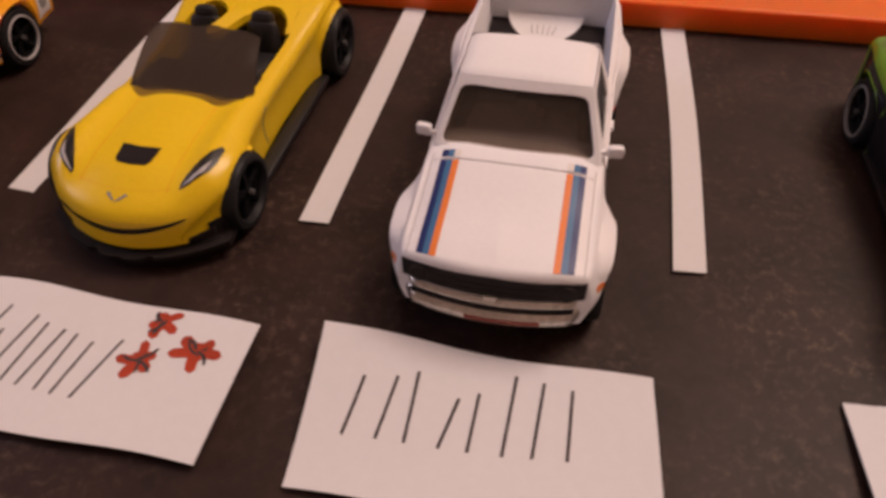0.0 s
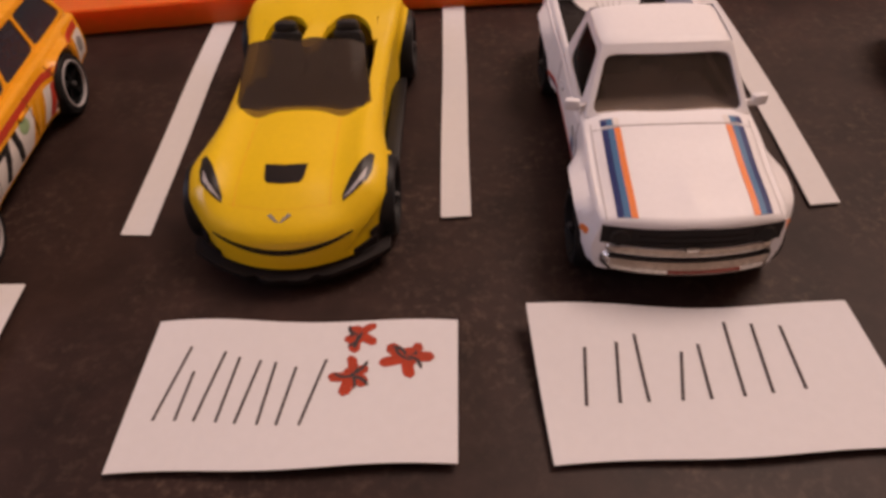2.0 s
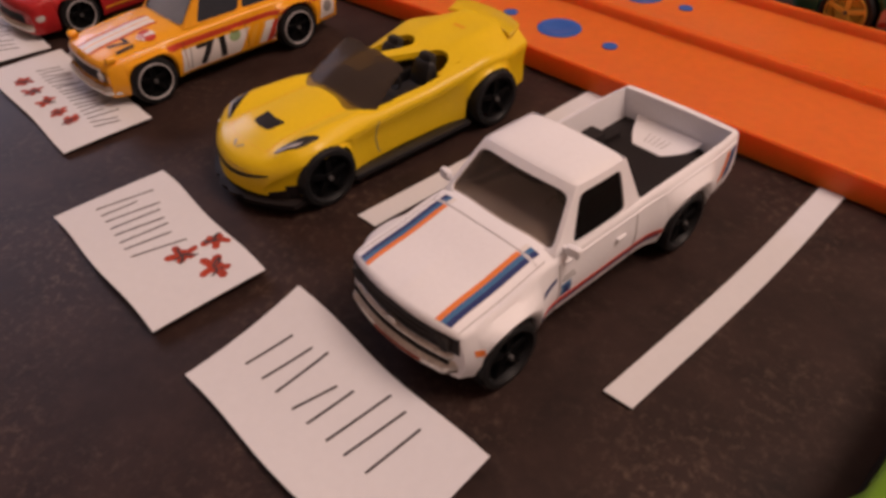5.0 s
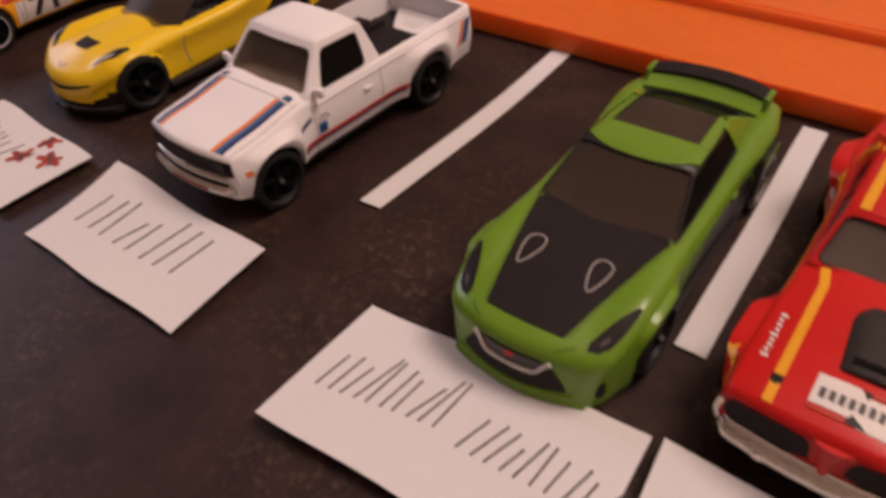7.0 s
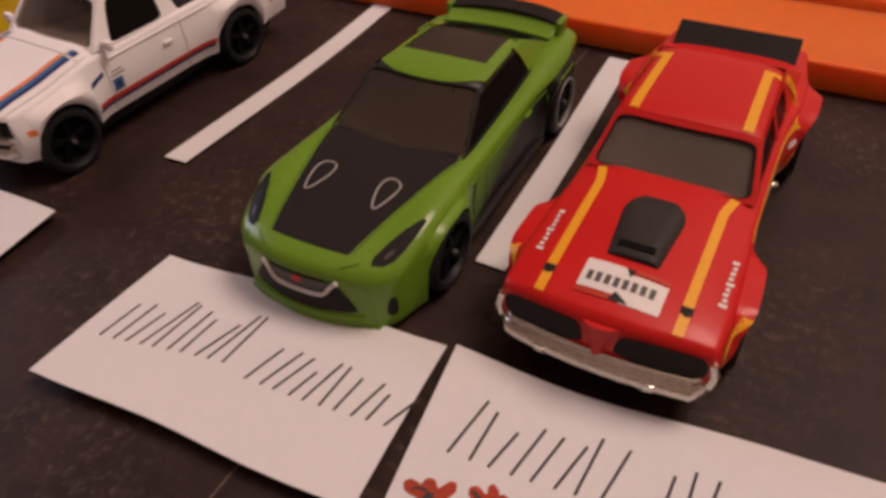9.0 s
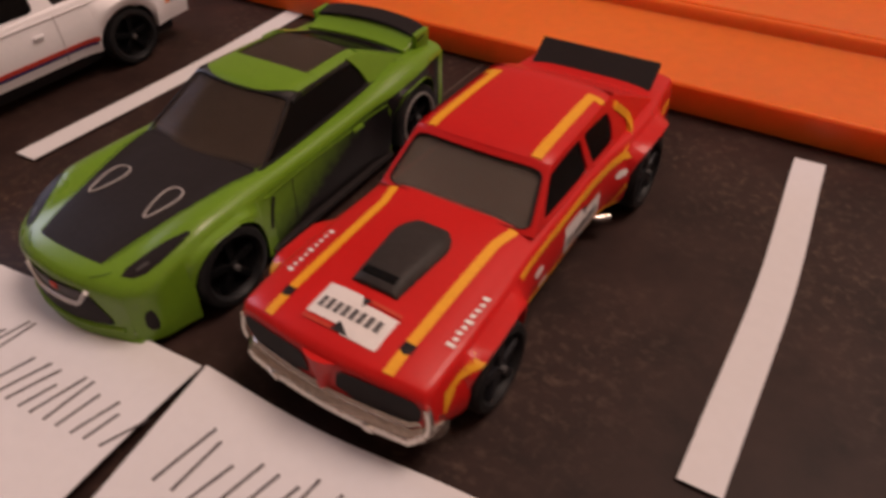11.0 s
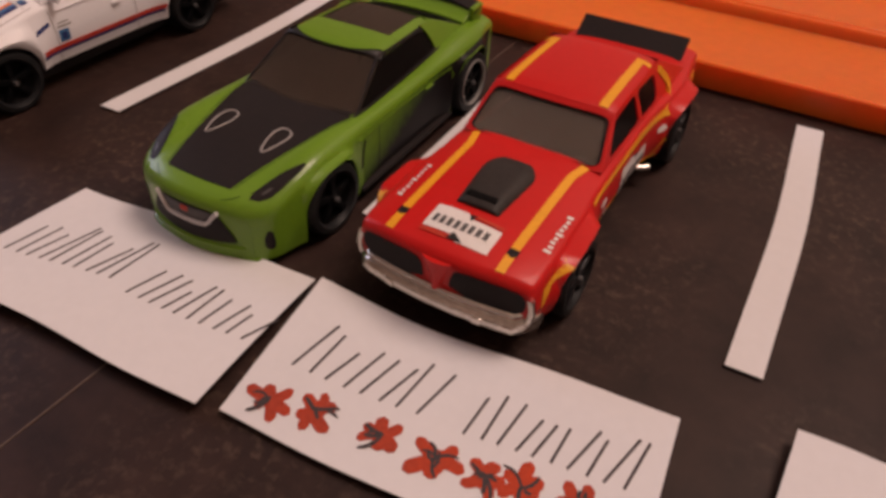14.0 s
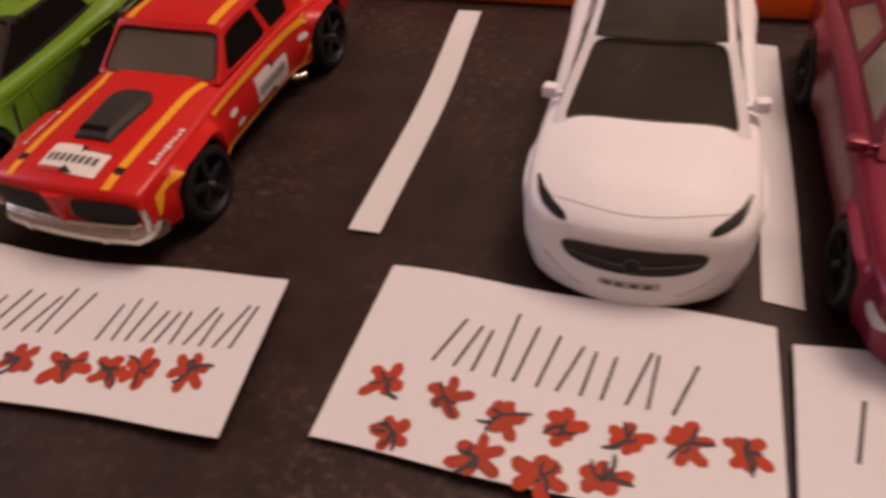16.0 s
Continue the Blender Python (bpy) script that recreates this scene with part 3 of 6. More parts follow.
for keys in (((-144, 86.5), (-145.5, 155)), ((-84.6, 88.3), (-84.0, 156)), ((-34.0, 89.8), (-32.8, 160)), ((23.8, 89.9), (24.3, 118), (22.9, 162)), ((86.1, 90.8), (84.9, 118), (82.8, 158)),
             ((144.1, 91.1), (143.1, 117.8), (139.4, 157.7)), ((200.0, 91.4), (198.8, 112), (195.8, 154)), ((255, 91), (254, 160))):
    paper_strip(keys)


# ---- toy race track: two orange channels side by side ----
SLANT = 0.024


def bow_of(x):
    """Sideways run of the track: a slight slant, and a small kink at the connector."""
    return SLANT * x - 0.085 * max(0.0, -64.0 - x)


def track_piece(y0, x0, x1, w):
    """A moulded channel with raised edges."""
    half = [(0, 0.3), (0.0, 5.4), (0.4, 5.9), (1.1, 5.9), (1.7, 5.3), (2.1, 3.4), (3.2, 2.9)]
    under = [(1.6, 0.3), (1.8, 1.4)]
    prof = half + [(w - a, z) for a, z in half[::-1]] + [(w - a, z) for a, z in under] + under[::-1]
    bm = bmesh.new()
    n = 40
    rings = []
    for i in range(n + 1):
        x = x0 + (x1 - x0) * i / n
        sag = 0.10 * math.sin(x / 47.0 + y0)
        rings.append([bm.verts.new((x, y0 + p[0] + bow_of(x) + 0.12 * math.sin(x / 31.0), p[1] + (sag if p[1] > 1.5 else 0))) for p in prof])
    for a, b in zip(rings, rings[1:]):
        for k in range(len(prof)):
            bm.faces.new((a[k], a[(k + 1) % len(prof)], b[(k + 1) % len(prof)], b[k]))
    bm.faces.new(rings[0])
    bm.faces.new(rings[-1])
    return bm


def race_track(y0, x0, x1, dots, w, mid):
    track = thing("race_track", pose(0, 0, 0), "orange plastic toy race track with raised edges", "toy track", "orange track lanes")
    part("channel", track_piece(y0, x0, x1, w), ORANGE, track, bevel=0.15)
    for dx, r in dots:
        bm = bmesh.new()
        k, n = 2.95 + 0.10 * math.sin(dx / 47.0 + y0), 28
        ring = [[bm.verts.new((dx + q * r * math.cos(2 * math.pi * i / n), y0 + mid + bow_of(dx) + q * r * math.sin(2 * math.pi * i / n), k + h)) for i in range(n)] for q, h in ((1, -0.1), (0.97, 0.16), (0.9, 0.2), (0.6, 0.2), (0.55, 0.08))]
        for a, b in zip(ring, ring[1:]):
            for i in range(n):
                bm.faces.new((a[i], a[(i + 1) % n], b[(i + 1) % n], b[i]))
        bm.faces.new(ring[-1])
        part("blue_stud", bm, BLUE_DOT, track, "round blue connector stud")


race_track(159.6, -520, 620, ((-59.6, 6.0), (-43.3, 2.0), (-75.9, 2.0)), 34.8, 18.4)
race_track(194.5, -520, 620, ((-57.0, 6.0), (-43.0, 2.0), (-73.0, 2.0)), 32.6, 18.0)


# ---- name cards ----
def card(name_label, c, lifts, bars, flowers):
    """A cut paper card: corners tl, tr, br, bl; lifts are the heights of those corners and of the top, right, bottom and left edges' middles."""
    tl, tr, br, bl = [Vector((*p, 0)) for p in c]
    mid = (tl + tr + br + bl) / 4
    ob = thing("name_card", pose(mid.x / 1000, mid.y / 1000, 0), name_label, "paper card", "name cards")
    z = lifts

    def f(u, v, d=0.0):
        # u to the right, v towards the top
        p = (bl * (1 - u) + br * u) * (1 - v) + (tl * (1 - u) + tr * u) * v
        corner = (z[3] * (1 - u) + z[2] * u) * (1 - v) + (z[0] * (1 - u) + z[1] * u) * v
        bulge = 4 * u * (1 - u) * (z[4] * v + z[6] * (1 - v)) + 4 * v * (1 - v) * (z[5] * u + z[7] * (1 - u))
        wob = 0.22 * math.sin(7 * u + tl.x) * (2 * v - 0.6)
        return Vector((p.x - mid.x, p.y - mid.y + 0.25 * math.sin(9 * u + tl.x), max(0.3, 0.45 + corner + bulge + wob) + d))
    bm = bmesh.new()
    slab(bm, f, 30, 14, (0, 0, -0.18))
    sheet = part("paper", bm, PAPER, ob)
    for u0, v0, u1, v1, wd in bars:
        bm = bmesh.new()
        a, b = Vector((u0, v0)), Vector((u1, v1))
        wd *= 0.85
        wu, wv = wd / (tr - tl).length, wd / (tl - bl).length
        d = (b - a)
        dn = Vector((-(d.y * (tl - bl).length), d.x * (tr - tl).length)).normalized()
        slab(bm, lambda u, v: f(a.x + d.x * u + dn.x * wu * (v - 0.5), a.y + d.y * u + dn.y * wv * (v - 0.5), 0.06), 8, 1, (0, 0, -0.08))
        part("pen_bar", bm, PEN, ob)
    for u0, v0, size, seed in flowers:
        r = 0.92 * size
        rnd = random.Random(seed)
        bm = bmesh.new()
        n = rnd.choice((5, 6, 6))
        spin = rnd.uniform(0, 6)
        wu, wv = (tr - tl).length, (tl - bl).length

        def stroke(bm, a, r0, r1, wide, lift, bow):
            def g(u, v):
                q = r0 + (r1 - r0) * u
                half = 0.5 * wide * (max(0.02, 1 - (2 * u - 1) ** 6)) ** 0.5
                side = (2 * v - 1) * half + bow * math.sin(3 * u)
                return f(u0 + (q * math.cos(a) - side * math.sin(a)) / wu, v0 + (q * math.sin(a) + side * math.cos(a)) / wv, lift)
            slab(bm, g, 9, 2, (0, 0, -0.03))
        for k in range(n):
            a = spin + 2 * math.pi * (k + rnd.uniform(-0.18, 0.18)) / n
            stroke(bm, a, -0.22 * r, r * rnd.choice((0.72, 0.88, 0.98, 1.1, 1.22)), r * rnd.uniform(0.44, 0.62), 0.07 + 0.006 * k, rnd.uniform(-0.12, 0.12) * r)
        stroke(bm, spin + 1, -0.5 * r, 0.5 * r, 0.8 * r, 0.07 + 0.006 * n, 0.0)
        flower = part("drawn_flower", bm, PETAL, ob, "red felt pen flower")
        for k in range(rnd.choice((4, 5, 6))):
            bm = bmesh.new()
            stroke(bm, rnd.uniform(0, 6.28), rnd.uniform(-0.3, 0.2) * r, rnd.choice((0.45, 0.55, 0.7, 0.85, 1.1)) * r, rnd.uniform(0.34, 0.52), 0.125 + 0.006 * k, rnd.uniform(-0.2, 0.2) * r)
            part("pen_mark", bm, PEN, flower)
    return ob


def word(u0, u1, v0, v1, n, slope=0.0, slant=0.03, wd=0.42, seed=1):
    """Upright pen bars in place of a handwritten name: two to a letter."""
    rnd = random.Random(seed)
    out = []
    for i in range(n):
        for k in (0.18, 0.72):
            t = (i + k) / n
            u = u0 + (u1 - u0) * t
            dv = slope * t
            h = rnd.uniform(0.62, 1.0)
            slant_here = slant + rnd.uniform(-0.02, 0.02)
            out.append((u, v0 + dv, u + slant_here, v0 + dv + (v1 - v0) * h, wd))
    return out
card("white paper card with a pen name and three red flowers", ((-75.0, 69.2), (-34.2, 67.9), (-34.7, 47.2), (-76.4, 47.2)), (1.2, 1.2, 1.1, 0.6, 0.4, 0.1, 0.2, 0.1),
     word(0.07, 0.57, 0.30, 0.80, 4, slope=-0.04, seed=2), ((0.676, 0.88, 2.9, 1), (0.67, 0.582, 2.9, 2), (0.843, 0.70, 3.4, 3)))
card("white paper card with a large pen name, curled corner", ((-25.0, 68.8), (18.2, 69.2), (19.9, 47.7), (-23.6, 46.8)), (3.4, 1.2, 0.7, 0.6, -0.7, 0.1, 0.2, -0.8),
     word(0.09, 0.80, 0.33, 0.85, 4, wd=0.5, slope=0.06, seed=3), ())
card("white paper card with a long pen name before a green car", ((41.8, 71.1), (88.4, 73.6), (90.4, 49.2), (43.4, 45.6)), (0.4, 1.6, 1.5, 2.0, 0.2, 0.3, 0.2, 0.1),
     word(0.06, 0.49, 0.32, 0.70, 5, slope=0.10, wd=0.4, seed=4) + word(0.54, 0.99, 0.38, 0.66, 5, slope=0.05, wd=0.4, seed=5), ())
card("white wavy paper card with a pen name and seven red flowers", ((90.0, 73.3), (139.7, 77.8), (142.5, 55.2), (92.7, 50.5)), (2.4, 2.6, 1.8, 0.7, -1.1, 0.1, -0.5, 0.1),
     word(0.07, 0.46, 0.40, 0.78, 4, slope=0.05, wd=0.42, seed=6) + word(0.54, 0.95, 0.43, 0.78, 5, slope=0.07, wd=0.42, seed=7),
     ((0.094, 0.169, 3.1, 11), (0.213, 0.228, 3.0, 12), (0.385, 0.255, 3.1, 13), (0.529, 0.234, 3.4, 14), (0.642, 0.251, 3.0, 15), (0.725, 0.287, 3.2, 16), (0.852, 0.331, 3.2, 17)))
card("white paper card with a pen name and eleven red flowers", ((151.7, 84.1), (198.9, 86.4), (200.8, 60.3), (151.6, 58.4)), (1.5, 1.0, 0.5, 0.6, 0.5, 0.1, 0.3, 0.1),
     word(0.19, 0.80, 0.48, 0.85, 6, slope=-0.05, wd=0.45, seed=8),
     ((0.117, 0.322, 2.9, 21), (0.273, 0.313, 2.9, 22), (0.413, 0.291, 3.0, 23), (0.542, 0.288, 2.8, 24), (0.68, 0.281, 2.7, 25), (0.804, 0.318, 2.8, 26), (0.921, 0.34, 2.6, 27),
      (0.177, 0.096, 3.0, 28), (0.375, 0.081, 2.9, 29), (0.522, 0.074, 3.0, 30), (0.643, 0.096, 3.0, 31)))
card("white paper card with a pen name, beside a maroon car", ((200.9, 85.0), (246.5, 87.5), (247.4, 62), (201.6, 60)), (0.5, 0.5, 0.3, 0.3, 0.5, 0.1, 0.3, 0.1), word(0.09, 0.8, 0.42, 0.80, 4, wd=0.5, seed=9), ())
card("white paper card with a pen name and five red flowers", ((-148.5, 76.5), (-97.6, 78.0), (-97.4, 57.6), (-149.8, 57.6)), (0.5, 0.6, 0.5, 0.3, 0.3, 0.1, 0.2, 0.1),
     word(0.16, 0.92, 0.50, 0.86, 9, slope=-0.05, wd=0.42, seed=10), ((0.245, 0.27, 2.6, 41), (0.378, 0.257, 2.6, 42), (0.524, 0.259, 2.6, 43), (0.655, 0.272, 2.6, 44), (0.766, 0.319, 2.6, 45)))
card("white paper card with a pen name, beside a crimson car", ((-204, 78), (-152.6, 75.5), (-153.6, 56), (-206, 59)), (0.5, 0.5, 0.3, 0.3, 0.3, 0.1, 0.2, 0.1), word(0.3, 0.9, 0.40, 0.80, 5, wd=0.42, seed=12), ())


# ---- toy cars ----
def bay(x, y, heading):
    return pose(x / 1000, y / 1000, 0, 0, 0, heading)


def mirror_stub(car, x, y, z, material, size=(2.4, 1.3, 1.8)):
    for s in (-1, 1):
        bm = bmesh.new()
        box(bm, (s * x, y, z), size, (0, 0, s * 8), r=0.45)
        box(bm, (s * (x - size[0] * 0.6), y + 0.1, z - 0.5), (size[0] * 0.8, 0.7, 0.7), (0, s * 12, 0), r=0.2)
        part("door_mirror", bm, material, car)


def chrome_bumper(car, half, y, z, tall=3.2, bow=1.8, deep=1.6, material=CHROME, wrap=3.0, name="front_bumper"):
    bm = bmesh.new()

    def f(u, v):
        x = -half + 2 * half * u
        k = abs(x) / half
        a = 2 * math.pi * v
        yy = y + bow * k * k + wrap * max(0, k - 0.86) / 0.14
        return Vector((x, yy + deep * 0.5 * math.sin(a), z + tall * 0.5 * math.cos(a) * (1 + 0.12 * math.cos(3 * a))))
    n, m = 24, 14
    rings = [[bm.verts.new(f(i / n, j / m)) for j in range(m)] for i in range(n + 1)]
    for a, b in zip(rings, rings[1:]):
        for j in range(m):
            bm.faces.new((a[j], a[(j + 1) % m], b[(j + 1) % m], b[j]))
    bm.faces.new(rings[0])
    bm.faces.new(rings[-1])
    return part(name, bm, material, car, "worn chrome bumper")


def front_band(shell, half, z0, z1, lift=0.12, n=16, y0=0.0, x0=0.0):
    """A field on the flat nose between two heights."""
    bm = bmesh.new()
    a, b = (z0 if callable(z0) else lambda x: z0), (z1 if callable(z1) else lambda x: z1)

    def f(u, v):
        x = x0 - half + 2 * half * u
        z = a(x) + (b(x) - a(x)) * v
        return Vector((x, shell.nose(x, z) - lift + y0, z))
    slab(bm, f, n, 3, (0, 0.4, 0))
    return bm


def outline(shell, pts, material, car, name, r=0.22, label=""):
    """A raised closed bead along (s, x) points of the upper side."""
    bm = bmesh.new()
    ps = [shell.deck(s, x, 0.12) for s, x in pts]
    tube(bm, ps + ps[:1], r, 6)
    part(name, bm, material, car, label)


def rounded(pts, k=2):
    for _ in range(k):
        pts = [q for i in range(len(pts)) for q in ((0.75 * pts[i][0] + 0.25 * pts[(i + 1) % len(pts)][0], 0.75 * pts[i][1] + 0.25 * pts[(i + 1) % len(pts)][1]),
                                                    (0.25 * pts[i][0] + 0.75 * pts[(i + 1) % len(pts)][0], 0.25 * pts[i][1] + 0.75 * pts[(i + 1) % len(pts)][1]))]
    return pts


def fan_patch(place, pts, rounds=2):
    """A small field of any outline, laid on a surface by place(a, b)."""
    bm = bmesh.new()
    pts = rounded(pts, rounds)
    fine = []
    for p, q in zip(pts, pts[1:] + pts[:1]):
        n = max(1, math.ceil(math.hypot(q[0] - p[0], q[1] - p[1]) / 0.9))
        fine += [(p[0] + (q[0] - p[0]) * i / n, p[1] + (q[1] - p[1]) * i / n) for i in range(n)]
    pts = fine
    ca, cb = sum(p[0] for p in pts) / len(pts), sum(p[1] for p in pts) / len(pts)
    rings = [[bm.verts.new(place(ca + (p[0] - ca) * t, cb + (p[1] - cb) * t)) for p in pts] for t in (1, 0.8, 0.6, 0.4, 0.2)]
    for a, b in zip(rings, rings[1:]):
        for i in range(len(pts)):
            bm.faces.new((a[i], a[(i + 1) % len(pts)], b[(i + 1) % len(pts)], b[i]))
    bm.faces.new(rings[-1])
    return bm


def sponsor_label(car, place, a0, a1, b0, b1):
    """A white sponsor sticker drawn as plain fields: bar, two black wedges, thin red edges."""
    part("sticker", fan_patch(lambda a, b: place(a, b, 0.10), [(a0, b0 + 0.16 * (b1 - b0)), ((a0 + a1) / 2 - 0.4, b0 + 0.16 * (b1 - b0)), ((a0 + a1) / 2 + 0.4, b0), (a1, b0), (a1, b1 - 0.16 * (b1 - b0)), ((a0 + a1) / 2 + 0.4, b1 - 0.16 * (b1 - b0)), ((a0 + a1) / 2 - 0.4, b1), (a0, b1)], rounds=0), INK_WHITE, car, "white sponsor sticker with black and red fields")
    am, bh = (a0 + a1) / 2, b1 - b0
    for p in ([(am - 0.2, b1 - 0.02 * bh), (am + 0.9, b1 - 0.02 * bh), (am + 0.5, b1 - 0.26 * bh)], [(am - 0.9, b0 + 0.02 * bh), (am + 1.4, b0 + 0.02 * bh), (am - 0.4, b0 + 0.26 * bh)]):
        part("sticker_wedge", fan_patch(lambda a, b: place(a, b, 0.16), p, rounds=0), INK_BLACK, car)
    n = 8
    for k in range(n):
        p0 = a0 + 0.7 + (a1 - a0 - 1.4) * k / n
        p1 = p0 + 0.62 * (a1 - a0 - 1.4) / n
        part("sticker_bar", fan_patch(lambda a, b: place(a, b, 0.16), [(p0, b0 + 0.36 * bh), (p1, b0 + 0.36 * bh), (p1, b0 + 0.64 * bh), (p0, b0 + 0.64 * bh)], rounds=0), INK_DIM, car)
    for p in ([(a0, b0 + 0.02), (am - 0.9, b0 + 0.02), (am - 0.9, b0 + 0.1 * bh), (a0, b0 + 0.1 * bh)], [(am + 0.9, b1 - 0.1 * bh), (a1, b1 - 0.1 * bh), (a1, b1 - 0.02), (am + 0.9, b1 - 0.02)]):
        part("sticker_edge", fan_patch(lambda a, b: place(a, b, 0.16), p, rounds=0), INK_RED, car)


# white pickup
def pickup():
    car = thing("toy_pickup", bay(-3.5, 71.8, -0.7), "white toy pickup truck with blue and orange hood stripes", "toy car", "parked toy cars")
    L = 70.2
    f1, f2 = 9.6, 53.6

    def pit(s, x):
        return 9.9 if 40.6 < s < 68.8 and abs(x) < 11.0 else None

    def relief(s, a):
        on = max(0, min(1, (s - 1) / 3)) * max(0, min(1, (19.2 - s) / 2))
        return on * (0.45 * math.exp(-(a / 1.6) ** 2) * max(0, 1 - s / 12) - 0.22 / (1 + math.exp((10.9 - a) * 5)))
    sh = Shell(L, [(0, 11.9), (3, 12.2), (20, 12.3), (40, 12.5), (64, 12.7), (70.2, 12.2)], [(0, 13.3), (0.6, 14.0), (10, 15.0), (20, 16.4), (40, 16.5), (70.2, 16.6)],
               [(0, 13.9), (0.6, 14.7), (10, 16.0), (20, 17.4), (26, 17.4), (40.5, 16.7), (41, 16.5), (70.2, 16.6)], [(0, 5.4), (4, 5.2), (70.2, 5.2)],
               [(f1, 7.0, 5.3, 2.0), (f2, 7.0, 5.3, 1.9)], rs=0.9, bow=(2.0, 0.6), tuck=0.8, bulge=0.5, power=5, pit=pit, relief=relief)
    part("body", sh.mesh((40.55, 40.65, 68.75, 68.85), (0, 0.06, 0.12, 0.2, 0.4, 0.6, 0.8, 0.90, 0.925, 1.0)), WHITE, car)
    chassis(car, 66, 9.6, 1.9, 6.0)
    cabin(car, WHITE, {"front": BROWNGLASS, "right": DARKGLASS, "left": DARKGLASS, "rear": DARKGLASS}, (20.6, 40.8, 11.7, 11.8, 16.6, 16.4), (27.2, 38.6, 9.2, 9.4, 24.5, 24.2), crown=0.7, wind_out=1.1, seal=False,
          holes={"front": [(0.035, 0.05), (0.965, 0.05), (0.955, 0.87), (0.045, 0.87)], "right": [(0.19, 0.03), (0.80, 0.03), (0.84, 0.84), (0.12, 0.84)], "rear": [(0.1, 0.2), (0.9, 0.2), (0.9, 0.85), (0.1, 0.85)]})
    wheels(car, f1, f2, 14.3, 5.8, width=5.2)
    # bed lining with the pale tongue at the tailgate
    bm = bmesh.new()
    box(bm, (0, 54.7, 10.15), (21.4, 28, 0.8), r=0.2)
    box(bm, (0, 44.2, 11.0), (21, 6.4, 2.0), r=0.5)
    box(bm, (-8.7, 50.5, 11.6), (3.6, 14, 3.2), (0, 0, 2), r=0.4)
    box(bm, (-8.2, 59.5, 10.9), (2.6, 5.0, 1.6), (0, 0, -4), r=0.4)
    part("bed_liner", bm, MATT, car, "matt black bed lining")
    bm = bmesh.new()
    slab(bm, lambda u, v: Vector(((3.1 + 4.2 * u + 0.5 * math.sin(3 * u)) * (2 * v - 1) - 0.6, 61.2 + 7.4 * u, 10.75 + 1.4 * u ** 3)), 8, 6, (0, 0, -0.6))
    tongue = part("bed_tongue", bm, WHITE, car, bevel=0.2)
    for k in (-2, -1, 0, 1, 2):
        bm = bmesh.new()
        tube(bm, [(k * 0.9 - 0.6, 63.2, 10.78), (k * 1.2 - 0.6, 66.4, 11.05)], 0.13, 5)
        part("tongue_rib", bm, INK_PALE, tongue)
    # nose: black grille with bars, round lamps, two chrome bumper rails
    part("grille", front_band(sh, 11.7, lambda x: 10.3, lambda x: 13.6 + 0.25 * max(0, 1 - abs(x) / 5) - 0.3 * (x / 11) ** 2), MATT, car, "black grille with thin bars")
    for z in (11.2, 12.2):
        bm = bmesh.new()
        tube(bm, [(x, sh.nose(x, z) - 0.16, z + 0.15 * max(0, 1 - abs(x) / 5)) for x in np.linspace(-7.0, 7.0, 15)], 0.12, 5)
        part("grille_bar", bm, SCOOP, car)
    bm = bmesh.new()
    box(bm, (0, sh.nose(0, 10.2) - 0.35, 10.3), (1.7, 0.5, 0.8), r=0.15)
    part("nose_badge", bm, STEEL, car)
    for s in (-1, 1):
        bm = bmesh.new()
        lathe(bm, [(0.01, 0.5), (1.1, 0.45), (1.3, 0.1), (1.3, -0.4)], (0, 0, 0), 18)
        lamp = part("headlight", bm, MATT, car, at=pose(s * 9.3, 1.15, 11.8, 0, 0, -90))
        bm = bmesh.new()
        tube(bm, [(s * 9.3 + 1.25 * math.cos(k * math.pi / 8), 0.75, 11.8 + 1.25 * math.sin(k * math.pi / 8)) for k in range(17)], 0.14, 5)
        part("lamp_ring", bm, SCOOP, lamp)
    chrome_bumper(car, 12.3, -0.3, 9.55, 1.0, 2.0, 0.9, material=STEEL)
    chrome_bumper(car, 12.2, -0.7, 7.4, 2.3, 2.1, 1.9, wrap=2.8, material=STEEL, name="lower_bumper")
    bm = bmesh.new()
    tube(bm, [(x, sh.bend(0, x) - 0.72, 8.75) for x in np.linspace(-10.5, 10.5, 13)], 0.32, 6)
    part("bumper_slot", bm, MATT, car)
    # reddish metallic line along the lower bumper rail
    bm = bmesh.new()
    tube(bm, [(x, sh.bend(0, x) - 1.6, 7.5) for x in np.linspace(-3.0, 6.5, 9)], 0.28, 6)
    part("bumper_red_line", bm, paint("reddish_chrome", (0.30, 0.10, 0.08), 0.4, metal=0.6, var=0.4), car, "reddish line along the bumper")
    for s in (-1, 1):
        for k, m in ((9.45, INK_BLUE), (8.6, INK_SKY), (7.75, INK_ORANGE)):
            part("hood_stripe", sh.deck_patch(0.75, 17.3, s * (k - 0.43), s * (k + 0.43), 0.06, (20, 2)), m, car)
            part("hood_stripe", sh.deck_patch(17.9, 19.3, s * (k - 0.43), s * (k + 0.43), 0.06, (4, 2)), m if m is not INK_ORANGE else INK_WHITE, car)
        part("side_stripe", sh.wall_patch(17.2, 46.4, 7.7, 8.6, s), INK_RED, car)
        part("side_stripe", sh.wall_patch(17.0, 46.0, 7.1, 7.7, s), INK_BLUE, car)
        part("fender_vent", fan_patch(lambda a, b: sh.at_height(a, b, s, 0.06), [(16.8, 11.9), (17.2, 12.8), (20.4, 13.5), (20.2, 12.7)], rounds=0), INK_BLUE, car)
        part("emblem", sh.wall_patch(21.5, 23.7, 9.0, 11.3, s, 0.06, (4, 2)), INK_SKY, car)
